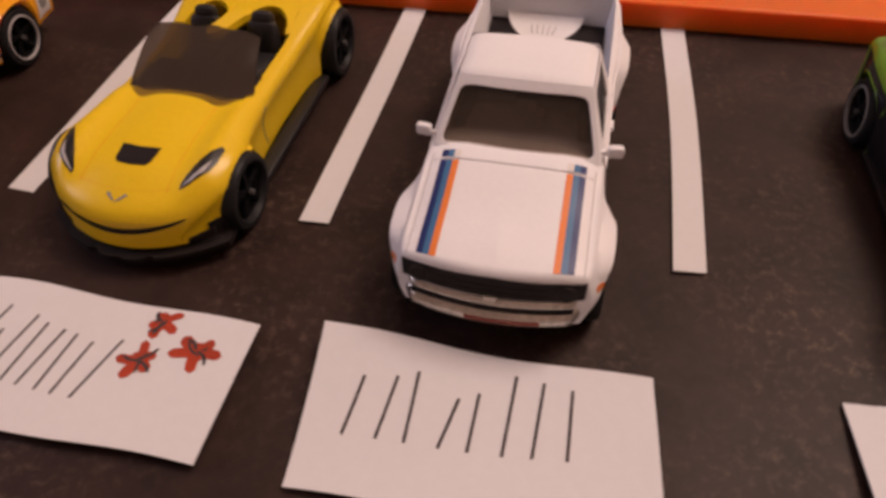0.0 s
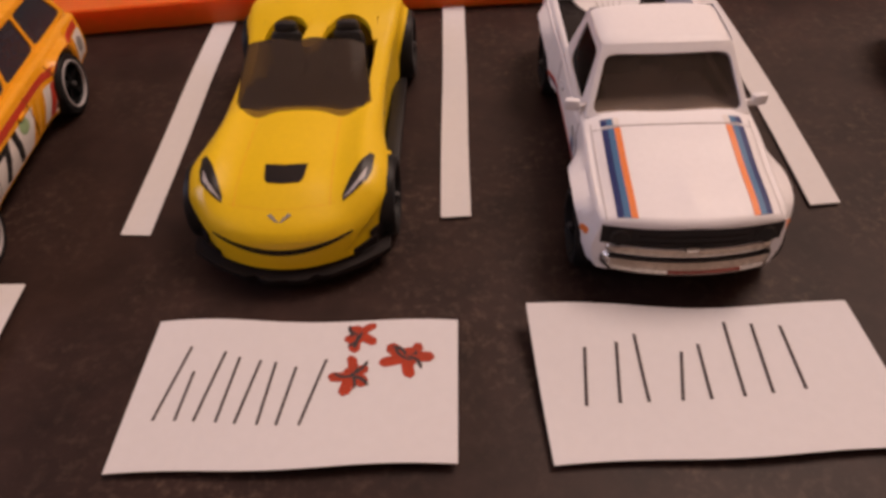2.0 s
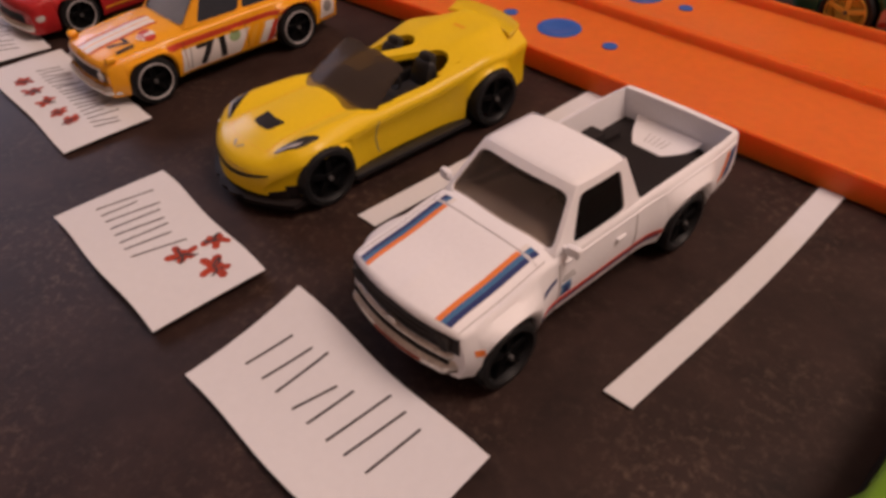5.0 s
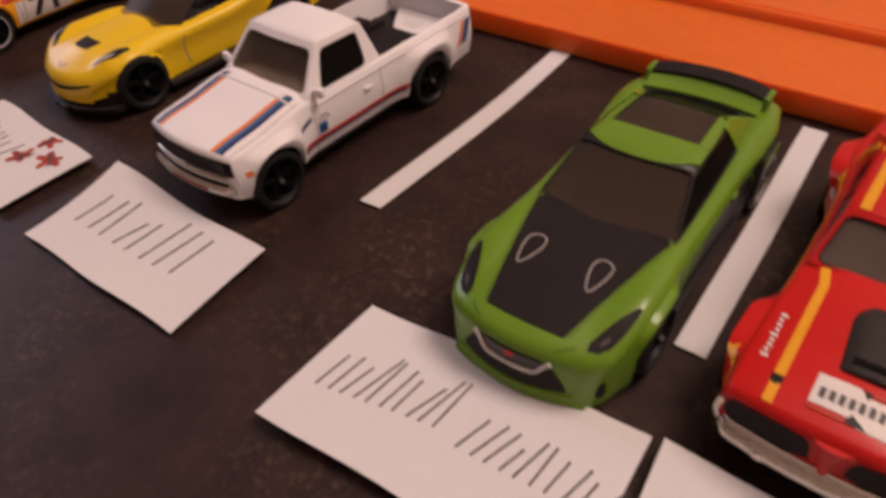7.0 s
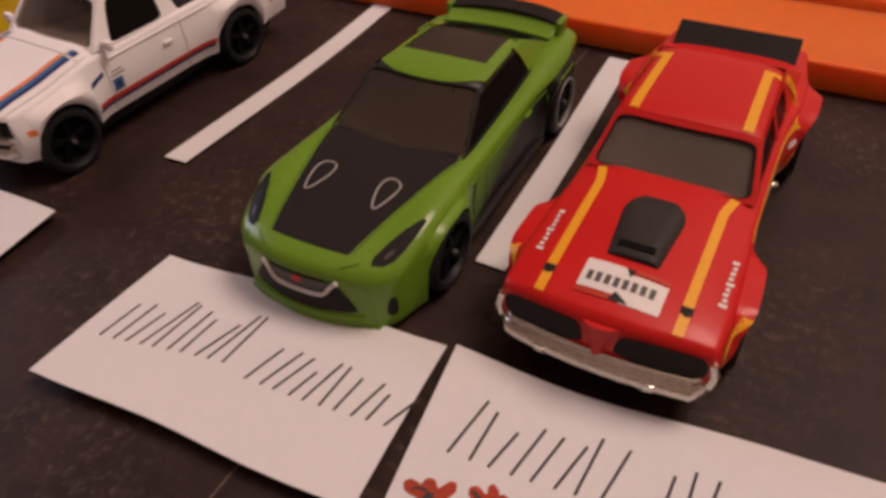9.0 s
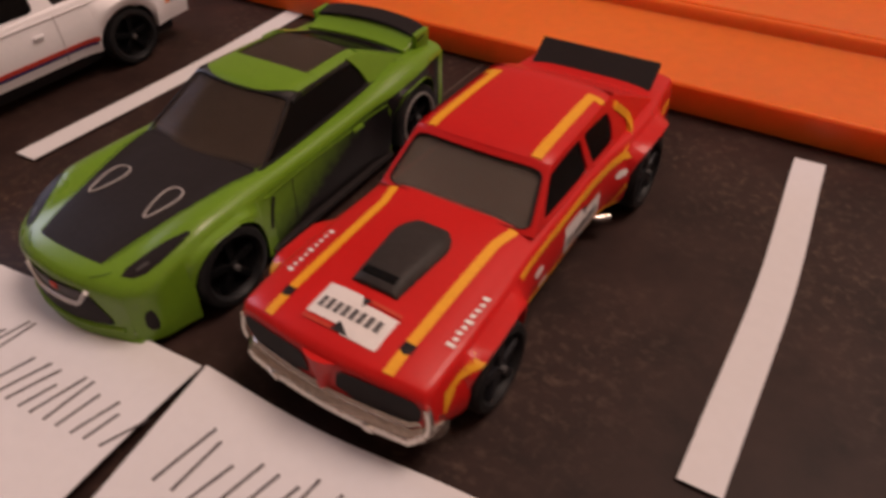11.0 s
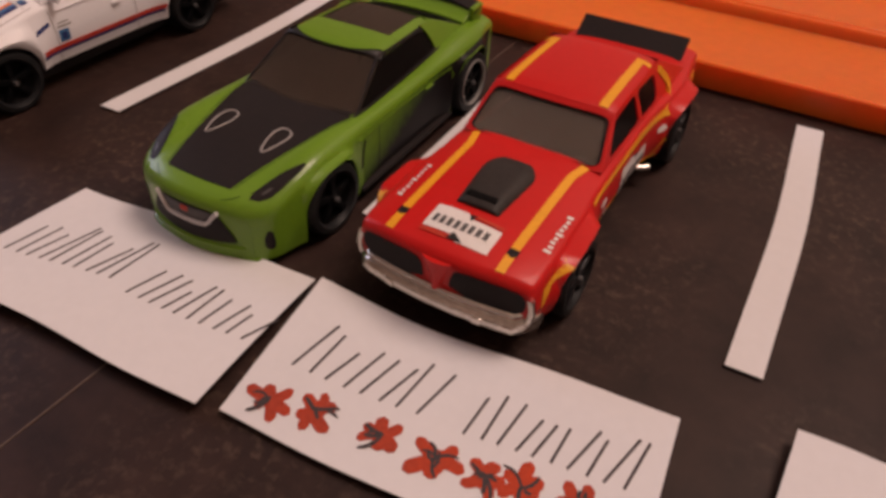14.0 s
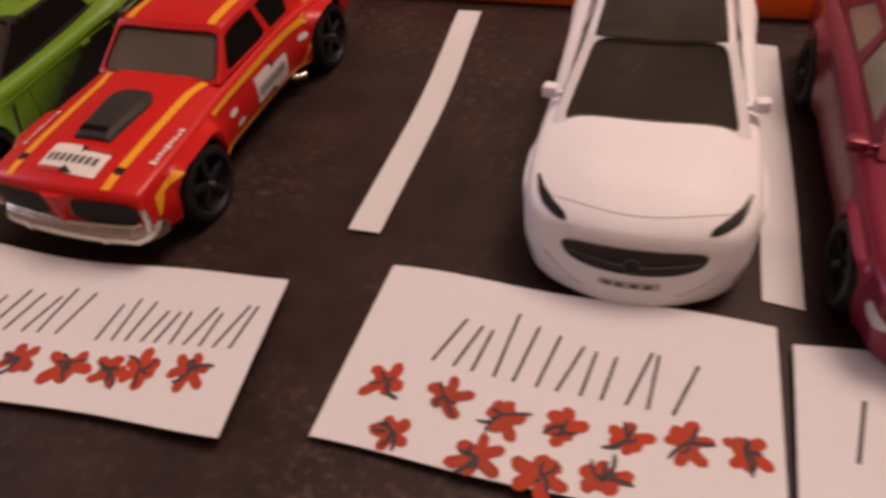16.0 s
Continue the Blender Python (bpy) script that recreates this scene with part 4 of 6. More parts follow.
        part("emblem_mark", sh.wall_patch(22.1, 23.1, 9.4, 10.8, s, 0.10, (3, 2)), INK_BLUE, car)
        part("emblem", sh.wall_patch(21.6, 24.6, 11.8, 12.1, s, 0.06, (4, 2)), INK_GREY, car)
        part("emblem", sh.wall_patch(21.9, 24.2, 12.5, 12.75, s, 0.06, (4, 2)), INK_GREY, car)
        for k, m in ((63.6, INK_ORANGE), (65.0, INK_SKY), (66.3, INK_BLUE)):
            part("tail_stripe", sh.wall_patch(k, k + 1.2, 9.2, 14.2, s, 0.06, (3, 8), lean=2.4), m, car)
        part("side_marker", sh.wall_patch(1.6, 3.0, 10.0, 11.0, s, 0.06, (3, 2)), INK_ORANGE, car)
        bm = bmesh.new()
        box(bm, (s * 13.1, 35.2, 12.6), (0.5, 2.2, 0.8), r=0.2)
        part("door_handle", bm, WHITE, car)
        for y in (21.0, 39.4):
            bm = bmesh.new()
            tube(bm, [sh.wall(y, v, s, 0.02) for v in np.linspace(0.02, 0.95, 8)], 0.10, 5)
            part("door_seam", bm, INK_PALE, car)
        bm = bmesh.new()
        tube(bm, [sh.wall(y, 0.05, s, 0.05) for y in np.linspace(22, 69, 24)], 0.22, 5)
        part("belt_crease", bm, WHITE, car)
        bm = bmesh.new()
        tube(bm, [sh.deck(y, s * 11.15, 0.02) for y in np.linspace(0.6, 19, 12)], 0.09, 5)
        part("hood_side_seam", bm, INK_PALE, car)
    bm = bmesh.new()
    tube(bm, [sh.deck(17.6, x, 0.0) for x in np.linspace(-10.9, 10.9, 12)], 0.12, 5)
    part("hood_seam", bm, INK_PALE, car)
    mirror_stub(car, 13.4, 22.6, 17.6, WHITE, (2.3, 1.2, 1.8))


pickup()


# yellow open sports car
def roadster():
    car = thing("toy_roadster", bay(-58.4, 75.6, -1.6), "bright yellow open-top toy sports car with black splitter", "toy car", "parked toy cars")
    L = 72.5

    def pit(s, x):
        return 9.0 if 33.5 < s < 54.0 and abs(x) < 9.7 else None

    def relief(s, a):
        on = max(0, min(1, (s - 2) / 6)) * max(0, min(1, (29 - s) / 5))
        rear = max(0, min(1, (s - 52) / 5))
        return on * (0.95 * math.exp(-((a - 10.8) / 1.9) ** 2) + 0.35 * math.exp(-(a / 4.0) ** 2) - 0.25 * math.exp(-((a - 6.6) / 1.6) ** 2)) + rear * 0.4 * math.exp(-((a - 5.5) / 2.4) ** 2)
    sh = Shell(L, [(0, 9.6), (1.5, 11.2), (5, 13.0), (8, 14.0), (13, 14.5), (19, 13.6), (25, 12.8), (34, 12.5), (44, 12.8), (52, 13.6), (58, 14.0), (64, 13.2), (69, 11.9), (72.5, 10.9)],
               [(0, 8.2), (1.0, 9.4), (4, 10.8), (10, 12.6), (14, 13.2), (28, 13.0), (40, 13.2), (50, 14.6), (57, 15.8), (64, 15.0), (72.5, 14.4)],
               [(0, 9.0), (1.0, 10.2), (4, 11.4), (10, 13.0), (20, 13.7), (28, 14.0), (42, 14.6), (52, 16.2), (60, 17.0), (66, 17.3), (72.5, 16.6)], [(0, 4.3), (6, 4.1), (9, 3.2), (72.5, 3.6)],
               [(13.8, 6.9, 5.8, 0.9), (57.6, 7.1, 6.0, 1.2)], rs=1.6, bow=(4.4, 1.2), tuck=1.4, bulge=-0.8, power=2.7, pit=pit, relief=relief, back=0.9, chin=0.5)
    part("body", sh.mesh((33.45, 33.55, 53.95, 54.05), (0, 0.1, 0.2, 0.3, 0.4, 0.5, 0.58, 0.66, 0.74, 0.785, 0.81, 0.86, 0.92, 1.0)), YELLOW, car)
    chassis(car, 70, 10.2, 1.8, 6.4)
    wheels(car, 13.8, 57.6, 15.4, 6.2, 6.4, width=4.8, x2=16.0)
    # tinted wrap screen
    bm = bmesh.new()

    def screen(u, v):
        q = 2 * u - 1
        x = 10.8 * q
        s0 = 24.9 + 3.4 * abs(q) ** 6
        low = sh.deck(s0, x, 0.05, flat=True)
        dip = sh.deck(s0 - 1.0 * math.exp(-((abs(q) - 0.62) / 0.22) ** 2), x, 0.05, flat=True) - low
        k = v * (1 - 0.07 * abs(q) ** 8)
        high = Vector((9.3 * q, 36.6 + 0.9 * q * q + 0.25 * math.sin(7 * q), 19.8 - 0.7 * q * q + 0.15 * math.sin(11 * q)))
        return low.lerp(high, k) + dip * max(0, 1 - 4 * k) ** 2 + Vector((0, -0.4, 0.35)) * math.sin(math.pi * k)
    part("dash_cover", sh.deck_patch(26.4, 33.4, lambda t: -(8.6 + 0.05 * t), lambda t: 8.6 + 0.05 * t, 0.07, (8, 12)), MATT, car, "black dash under the screen")
    slab(bm, screen, 28, 10, (0, 0.35, -0.45))
    part("windscreen", bm, SMOKE, car, "smoked plastic wrap-round windscreen")
    for s in (-1, 1):
        bm = bmesh.new()
        box(bm, (s * 5.4, 45.4, 12.2), (6.8, 3.8, 8.4), (-14, 0, 0), r=1.5, taper=0.82)
        box(bm, (s * 5.4, 46.8, 16.0), (4.2, 2.6, 3.0), (-14, 0, 0), r=1.1)
        box(bm, (s * 5.3, 41.0, 10.2), (6.0, 8.5, 2.6), r=1.0)
        part("seat", bm, BLACK, car, "black plastic bucket seat")
    bm = bmesh.new()
    box(bm, (0, 43, 9.25), (19.0, 19, 0.5), r=0.1)
    box(bm, (0, 43, 11.0), (2.0, 14, 3.0), r=0.6)
    part("cabin_floor", bm, BLACK, car)
    bm = bmesh.new()
    box(bm, (0, 35.0, 11.5), (19.0, 2.2, 4.2), (18, 0, 0), r=0.7)
    part("dashboard", bm, BLACK, car)
    bm = bmesh.new()
    tube(bm, [(5.2 + 1.7 * math.cos(k * math.pi / 6), 38.0 + 0.4 * math.sin(k * math.pi / 6), 13.8 + 1.5 * math.sin(k * math.pi / 6)) for k in range(13)], 0.25, 6)
    part("steering_wheel", bm, BLACK, car)
    # fairings behind the seats, with a bridge between them
    bm = bmesh.new()

    def fairing(u, v):
        x = -10.1 + 20.2 * v
        a = abs(x)
        edge = 45.6 + 6.0 * math.sqrt(max(0, 1 - ((a - 5.6) / 4.0) ** 2)) if 1.6 < a < 9.6 else (45.6 if a >= 9.6 else 37.2 + 1.2 * a * a)
        t = edge + (54.6 - edge) * u
        q = sh.deck(t, x, 0.05, flat=True)
        q.z = sh.deck(max(t, 49.0) if a < 2 else t, x, 0.05, flat=True).z + (2.2 * max(0, (49.0 - t) / 12) if a < 2 else 0)
        return q
    slab(bm, fairing, 8, 80, (0, 0, -1.3))
    part("seat_fairing", bm, YELLOW, car)
    # splitter and skirts
    bm = bmesh.new()

    def lip(u, v):
        x = -14.5 + 29.0 * u
        k = abs(x) / 14.5
        notch = 0.7 * math.exp(-((k - 0.30) / 0.05) ** 2) + 0.4 * math.exp(-(k / 0.06) ** 2)
        return Vector((x, -1.1 + 6.6 * k ** 1.9 + 4.6 * (1 - v) + notch * v, 3.9 - 0.5 * v))
    slab(bm, lip, 60, 3, (0, 0.2, -1.1))
    part("splitter", bm, MATT, car, "black plastic front splitter")
    for s in (-1, 1):
        bm = bmesh.new()
        box(bm, (s * 13.3, 35.5, 2.7), (2.6, 31, 1.3), r=0.35)
        part("side_skirt", bm, BLACK, car)
        part("splitter_end", sh.wall_patch(3.4, 7.0, 3.1, 6.4, s, 0.45, (4, 3)), MATT, car)
        # darker yellow line painted for the shade along the hood crease
        bm = bmesh.new()
        tube(bm, [sh.deck(y, s * (6.9 - 0.02 * y), -0.02) for y in np.linspace(5.0, 24.0, 14)], 0.085, 5)
        part("hood_crease_shading", bm, INK_YELLOW, car)
        bm = bmesh.new()
        slab(bm, lambda u, v: Vector((s * (9.6 + 3.2 * u), sh.nose(9.6 + 3.2 * u, 5.6) - 0.1 + 0.5 * u, 4.4 + 1.6 * v * (0.4 + 0.6 * u))), 6, 3, (0, 0.4, 0))
        part("nose_duct", bm, MATT, car)
        place = lambda a, b: sh.deck(a, s * b, 0.08)
        part("headlight", fan_patch(place, [(5.0, 7.9), (6.8, 10.6), (9.6, 12.4), (15.4, 12.7), (11.2, 10.1)], rounds=1), BLACK, car, "black headlight with a silver lamp")
        part("headlight_lamp", fan_patch(lambda a, b: sh.deck(a, s * b, 0.16), [(5.7, 8.4), (7.0, 10.2), (8.8, 11.5), (11.2, 11.8), (9.0, 11.0), (7.4, 9.8)], rounds=0), INK_PALE, car)
        bm = bmesh.new()
        tube(bm, [sh.at_height(28.0 - 0.8 * math.sin(3 * v), 12.2 - 8.0 * v, s, 0.0) for v in np.linspace(0, 1, 10)], 0.13, 5)
        part("door_seam", bm, INK_GREY, car)
        part("side_scoop", fan_patch(lambda a, b: sh.at_height(a, b, s, 0.06), [(21.5, 9.2), (27.2, 9.9), (26.2, 7.2), (23.5, 8.0)], rounds=1), YELLOW, car)
    part("hood_vent", fan_patch(lambda a, b: sh.deck(a, b, 0.10), [(8.9, -2.3), (8.6, 0), (8.9, 2.3), (9.6, 2.8), (12.6, 3.1), (12.2, 0), (12.6, -3.1), (9.6, -2.8)], rounds=0), MATT, car, "black hood air vent")
    bm = bmesh.new()
    slab(bm, lambda u, v: Vector((-9.9 + 19.8 * u, sh.nose(9.9 * (2 * u - 1), 7.2 + 1.7 * (2 * u - 1) ** 2) - 0.16 + 0.3 * (2 * u - 1) ** 8, 6.9 + 1.7 * (2 * u - 1) ** 2 + 0.85 * v * (1 - 0.75 * abs(2 * u - 1) ** 3))), 24, 3, (0, 0.5, 0))
    part("grille", bm, MATT, car, "black mouth-shaped grille")
    bm = bmesh.new()
    tube(bm, [sh.deck(4.6 + 0.02 * x * x, x, -0.03) for x in np.linspace(-7.5, 7.5, 16)], 0.05, 5)
    part("hood_seam", bm, INK_YELLOW, car)
    for s in (-1, 1):
        part("nose_badge", fan_patch(lambda a, b: sh.deck(a, s * b, 0.1), [(2.4, 0.0), (2.6, 0.55), (3.6, 1.7), (3.9, 1.2)], rounds=0), INK_GREY, car)
    bm = bmesh.new()
    slab(bm, lambda u, v: Vector((-10.2 + 20.4 * u, 68.0 + 3.2 * v - 1.5 * (2 * u - 1) ** 2, 17.0 + 0.3 * v + 1.3 * v * v - 0.4 * (2 * u - 1) ** 4)), 20, 5, (0, 0, -0.8))
    part("spoiler", bm, YELLOW, car, bevel=0.25)
    part("rear_badge", fan_patch(lambda a, b: sh.deck(a, b, 0.08), [(60.4, -1.7), (60.4, 1.7), (61.4, 1.7), (61.4, -1.7)], rounds=0), INK_YELLOW, car)


roadster()


# amber estate car with race number
def estate():
    car = thing("toy_estate_car", bay(-117.2, 72.8, 1.2), "amber orange toy estate car with race number panels", "toy car", "parked toy cars")
    L = 66.0
    w1, w2 = 10.4, 51.2

    def relief(s, a):
        return -0.28 * max(0, min(1, (s - 1) / 3)) * max(0, min(1, (20 - s) / 3)) / (1 + math.exp((8.9 - a) * 5)) + 0.25 * math.exp(-(a / 3.4) ** 4) * max(0, min(1, (20 - s) / 3))
    sh = Shell(L, [(0, 10.6), (3, 11.5), (20, 11.8), (50, 12.0), (66, 11.2)], [(0, 10.4), (0.8, 11.4), (8, 12.4), (20, 13.3), (56, 13.8), (66, 12.8)],
               [(0, 10.8), (0.8, 12.0), (8, 13.2), (20, 14.3), (56, 14.4), (66, 13.2)], [(0, 3.8), (66, 4.0)],
               [(w1, 6.6, 5.3, 1.4), (w2, 6.6, 5.3, 1.4)], rs=0.9, bow=(1.4, 0.8), tuck=0.8, bulge=0.4, power=4, relief=relief)
    part("body", sh.mesh(us=(0, 0.15, 0.3, 0.45, 0.6, 0.72, 0.8, 0.84, 0.9, 1.0)), AMBER, car)
    chassis(car, 62, 9.0, 1.9, 6.0)
    wheels(car, w1, w2, 13.6, 5.7, width=4.6, ring=INK_PALE)
    top = cabin(car, AMBER, {"front": BLUEGLASS, "right": DIMBLUE, "left": DIMBLUE, "rear": DARKGLASS}, (21.4, 64.4, 10.4, 10.4, 13.8, 13.6), (28.2, 61.2, 8.5, 8.3, 21.2, 20.8), crown=0.6, wind_out=0.9,
                holes={"front": [(0.045, 0.05), (0.955, 0.05), (0.95, 0.93), (0.05, 0.93)], "rear": [(0.1, 0.15), (0.9, 0.15), (0.9, 0.85), (0.1, 0.85)],
                       "right": [[(0.22, 0.06), (0.965, 0.06), (0.96, 0.90), (0.08, 0.90)], [(0.035, 0.06), (0.965, 0.06), (0.96, 0.90), (0.04, 0.90)], [(0.035, 0.06), (0.93, 0.06), (0.86, 0.90), (0.04, 0.90)]]}, cuts=(0.36, 0.66))
    for a, b in ((0.40, 0.485), (0.515, 0.60)):
        bm = bmesh.new()
        slab(bm, lambda u, v: top(0.03 + 0.94 * u, a + (b - a) * v) + Vector((0, 0, 0.08)), 14, 2, (0, 0, -0.3))
        part("roof_stripe", bm, INK_WHITE, car)
    chrome_bumper(car, 11.4, -0.7, 5.4, 2.2, 1.4, 1.5, wrap=2.6)
    part("grille", front_band(sh, 9.4, 7.2, 9.8), MATT, car, "black grille with chrome edge")
    chrome_bumper(car, 9.7, 0.15, 7.1, 0.6, 1.2, 0.5, wrap=0.2, name="grille_trim")
    part("nose_band", front_band(sh, 8.2, 9.9, 10.5, 0.1), INK_WHITE, car)
    for s in (-1, 1):
        flank = lambda l: lambda a, b: sh.at_height(a, b, s, l)
        bm = bmesh.new()
        lathe(bm, [(0.01, 0.5), (0.9, 0.45), (1.2, 0.1), (1.2, -0.5)], (0, 0, 0), 16)
        part("headlight", bm, SILVER, car, at=pose(s * 7.8, 0.5, 8.5, 0, 0, -90))
        part("belt_stripe", sh.wall_patch(15.4, 64.5, lambda t: 10.9 - 0.3 * abs(t - 41) / 25, lambda t: 12.0, s, 0.06, (34, 2)), INK_RED, car)
        part("number_panel", fan_patch(flank(0.07), [(18.0, 4.4), (34.2, 4.4), (37.4, 10.0), (18.8, 10.0)], rounds=0), INK_WHITE, car, "white race number panel")
        part("panel_edge", fan_patch(flank(0.11), [(20.4, 4.8), (20.7, 4.8), (21.3, 9.9), (21.0, 9.9)], rounds=0), INK_GREY, car)
        for shift, lift in ((-0.2, 0.14), (0.2, 0.16)):
            lettering("71", 9.4, INK_BLACK, "race_number", car, (lambda k: lambda x, y: sh.at_height(27.2 + shift + k * x, 7.2 + 0.78 * y, k, lift))(s), "black race number")
        part("round_badge", fan_patch(flank(0.13), [(33.2 + 1.7 * math.cos(k), 9.1 + 1.4 * math.sin(k)) for k in np.linspace(0, 5.5, 9)], rounds=1), MINT, car)
        for k, wd, m in ((37.0, 1.5, INK_YELLOW), (39.4, 0.8, INK_YELLOW), (42.4, 5.4, INK_WHITE), (42.6, 1.6, INK_RED)):
            part("door_slash", fan_patch(flank(0.14 if m is INK_RED else 0.10), [(k - wd / 2, 4.6), (k + wd / 2, 4.6), (k + wd / 2 + 2.6, 10.0), (k - wd / 2 + 2.6, 10.0)], rounds=0), m, car)
        part("door_mark", fan_patch(flank(0.14), [(43.6, 5.2), (45.2, 5.2), (44.8, 6.8)], rounds=0), INK_BLACK, car)
        part("tail_panel", fan_patch(flank(0.07), [(59.4, 5.0), (65.0, 5.0), (65.0, 10.4), (60.4, 10.4)], rounds=0), INK_WHITE, car)
        part("tail_badge", fan_patch(flank(0.12), [(62.4 + 1.6 * math.cos(k), 7.9 + 1.6 * math.sin(k)) for k in np.linspace(0, 5.5, 9)], rounds=1), INK_GREY, car)
        part("hood_stripe", sh.deck_patch(0.9, 18.6, lambda t: s * (2.9 - 0.02 * t), lambda t: s * (3.5 - 0.02 * t), 0.07, (16, 2)), INK_RED, car)
        part("hood_band", sh.deck_patch(0.9, 18.6, lambda t: s * (0.35 - 0.005 * t), lambda t: s * (2.5 - 0.02 * t), 0.06, (16, 2)), INK_WHITE, car)
        bm = bmesh.new()
        lathe(bm, [(0.01, 1.0), (0.75, 0.8), (1.0, 0.1), (0.8, -1.2), (0.01, -1.4)], (0, 0, 0), 14)
        part("fender_lamp", bm, AMBER, car, at=pose(s * 10.2, 2.6, 12.6, 0, 0, -90))
        for y in (19.6, 36.6, 45.8):
            bm = bmesh.new()
            tube(bm, [sh.wall(y, v, s, 0.10) for v in np.linspace(0.05, 0.92, 8)], 0.09, 5)
            part("door_seam", bm, RUST, car)
        bm = bmesh.new()
        box(bm, (s * 12.5, 33.6, 10.6), (0.5, 2.2, 0.7), r=0.2)
        part("door_handle", bm, AMBER, car)
    for shift, lift in ((-0.12, 0.12), (0.12, 0.13)):
        lettering("71", 6.4, INK_BLACK, "race_number", car, lambda x, y: sh.deck(7.0 + y, 6.6 + shift + x, lift))
    part("round_badge", fan_patch(lambda a, b: sh.deck(a, b, 0.1), [(13.6 + 2.3 * math.sin(k), 6.6 + 2.2 * math.cos(k)) for k in np.linspace(0, 5.5, 9)], rounds=1), INK_WHITE, car)
    for x in (5.0, 8.2):
        part("badge_lobe", fan_patch(lambda a, b: sh.deck(a, b, 0.14), [(14.0 + 1.5 * math.sin(k), x + 1.1 * math.cos(k)) for k in np.linspace(0, 5.5, 9)], rounds=1), INK_RED, car)
    for a in (11.9, 12.7):
        part("badge_bar", fan_patch(lambda q, b: sh.deck(q, b, 0.15), [(a, 5.4), (a, 7.8), (a + 0.4, 7.8), (a + 0.4, 5.4)], rounds=0), INK_RED, car)


estate()


# green coupe with black hood
def coupe():
    car = thing("toy_coupe", bay(68.8, 69.6, 1.9), "lime green toy coupe with black hood and tinted windows", "toy car", "parked toy cars")
    L = 71.6
    sh = Shell(L, [(0, 10.4), (1.5, 12.0), (5, 13.1), (14, 13.7), (32, 13.4), (47, 13.5), (59.5, 14.1), (71.6, 12.6)],
               [(0, 9.6), (0.8, 10.4), (4, 11.3), (10, 12.9), (15, 13.8), (21, 13.7), (32, 13.4), (52, 13.8), (64, 14.6), (71.6, 13.6)],
               [(0, 10.5), (0.8, 11.4), (4, 12.3), (12, 13.4), (24, 13.9), (42, 14.0), (62, 15.0), (71.6, 14.2)], [(0, 1.5), (4, 1.6), (71.6, 2.6)],
               [(15.8, 6.7, 5.5, 1.5), (59.0, 7.1, 5.6, 1.3)], rs=1.4, bow=(3.2, 1.4), tuck=1.0, bulge=-0.3, power=3.2, back=0.4, chin=0.9,
               relief=lambda s, a: max(0, min(1, (s - 3) / 6)) * max(0, min(1, (27 - s) / 6)) * (0.3 * math.exp(-((a - 11.0) / 1.9) ** 2) - 0.2 * math.exp(-((a - 8.2) / 1.2) ** 2)) + 0.6 * math.exp(-((a - 11.6) / 1.8) ** 2) * math.exp(-((s - 58) / 7) ** 2))
    part("body", sh.mesh(us=(0, 0.2, 0.4, 0.52, 0.62, 0.7, 0.76, 0.82, 0.88, 0.94, 1.0)), GREEN, car)
    chassis(car, 66, 9.6, 1.6, 6.2)
    wheels(car, 15.8, 59.0, 15.0, 5.9, 5.8, width=4.8, rear_ring=INK_GREY)
    top = cabin(car, BLACK, {"front": BROWNGLASS, "right": DARKGLASS, "left": DARKGLASS, "rear": DARKGLASS, "roof": BROWNGLASS}, (25.8, 63.0, 11.4, 10.4, 13.4, 14.6), (36.4, 53.0, 9.2, 8.3, 19.5, 18.9), crown=0.7, wind_out=2.2,
                holes={"front": [(0.004, 0.004), (0.996, 0.004), (0.996, 0.99), (0.004, 0.99)], "right": [(0.02, 0.05), (0.74, 0.1), (0.80, 0.86), (0.01, 0.95)], "rear": [(0.10, 0.15), (0.90, 0.15), (0.92, 0.99), (0.08, 0.99)]},
                roof_hole=(0.36, 0.995, 0.10, 0.90), seal=False, inner=SCOOP)
    for name, a, b, c, d, r in (("roof_panel", 0.0, 0.37, 0.0, 1.0, 0.13), ("roof_rail", 0.372, 1.0, 0.0, 0.10, 0), ("roof_rail", 0.372, 1.0, 0.90, 1.0, 0)):
        bm = bmesh.new()
        slab(bm, lambda u, v: top(a + r * abs(2 * v - 1) ** 4 * (1 - u) + (b - a) * u, c + (d - c) * v) + Vector((0, 0, 0.12)), 10, 24, (0, 0, -0.5))
        part(name, bm, GREEN, car, "lime green roof panel")
    for s in (-1, 1):
        bm = bmesh.new()
        q = [Vector(p) for p in ((s * 11.5, 25.8, 13.3), (s * 10.5, 63.0, 14.5), (s * 8.5, 53.0, 19.1), (s * 9.4, 36.4, 19.7))]

        def quarter(u, v):
            k = 0.70 + 0.10 * v + (0.30 - 0.10 * v) * u
            return q[0].lerp(q[1], k).lerp(q[3].lerp(q[2], k), v) + Vector((s * 0.12, 0, 0))
        slab(bm, quarter, 10, 10, (-s * 0.5, 0, 0))
        slab(bm, lambda u, v: Vector((s * (10.5 - 2.3 * v - 1.3 * u), 63.0 - 10.0 * v, 14.6 + 4.5 * v)), 4, 10, (0, 0, -0.5))
        part("quarter_panel", bm, GREEN, car)
    part("dash_cover", sh.deck_patch(25.9, 60.0, -10.4, 10.4, 0.16, (12, 8)), MATT, car, "black dash under the glass")
    # hood field and its two teardrop ducts
    part("hood", sh.deck_patch(3.2, 26.0, lambda s: -(5.3 + 0.215 * s), lambda s: 5.3 + 0.215 * s, 0.07, (24, 12)), MATT, car, "matt black hood")
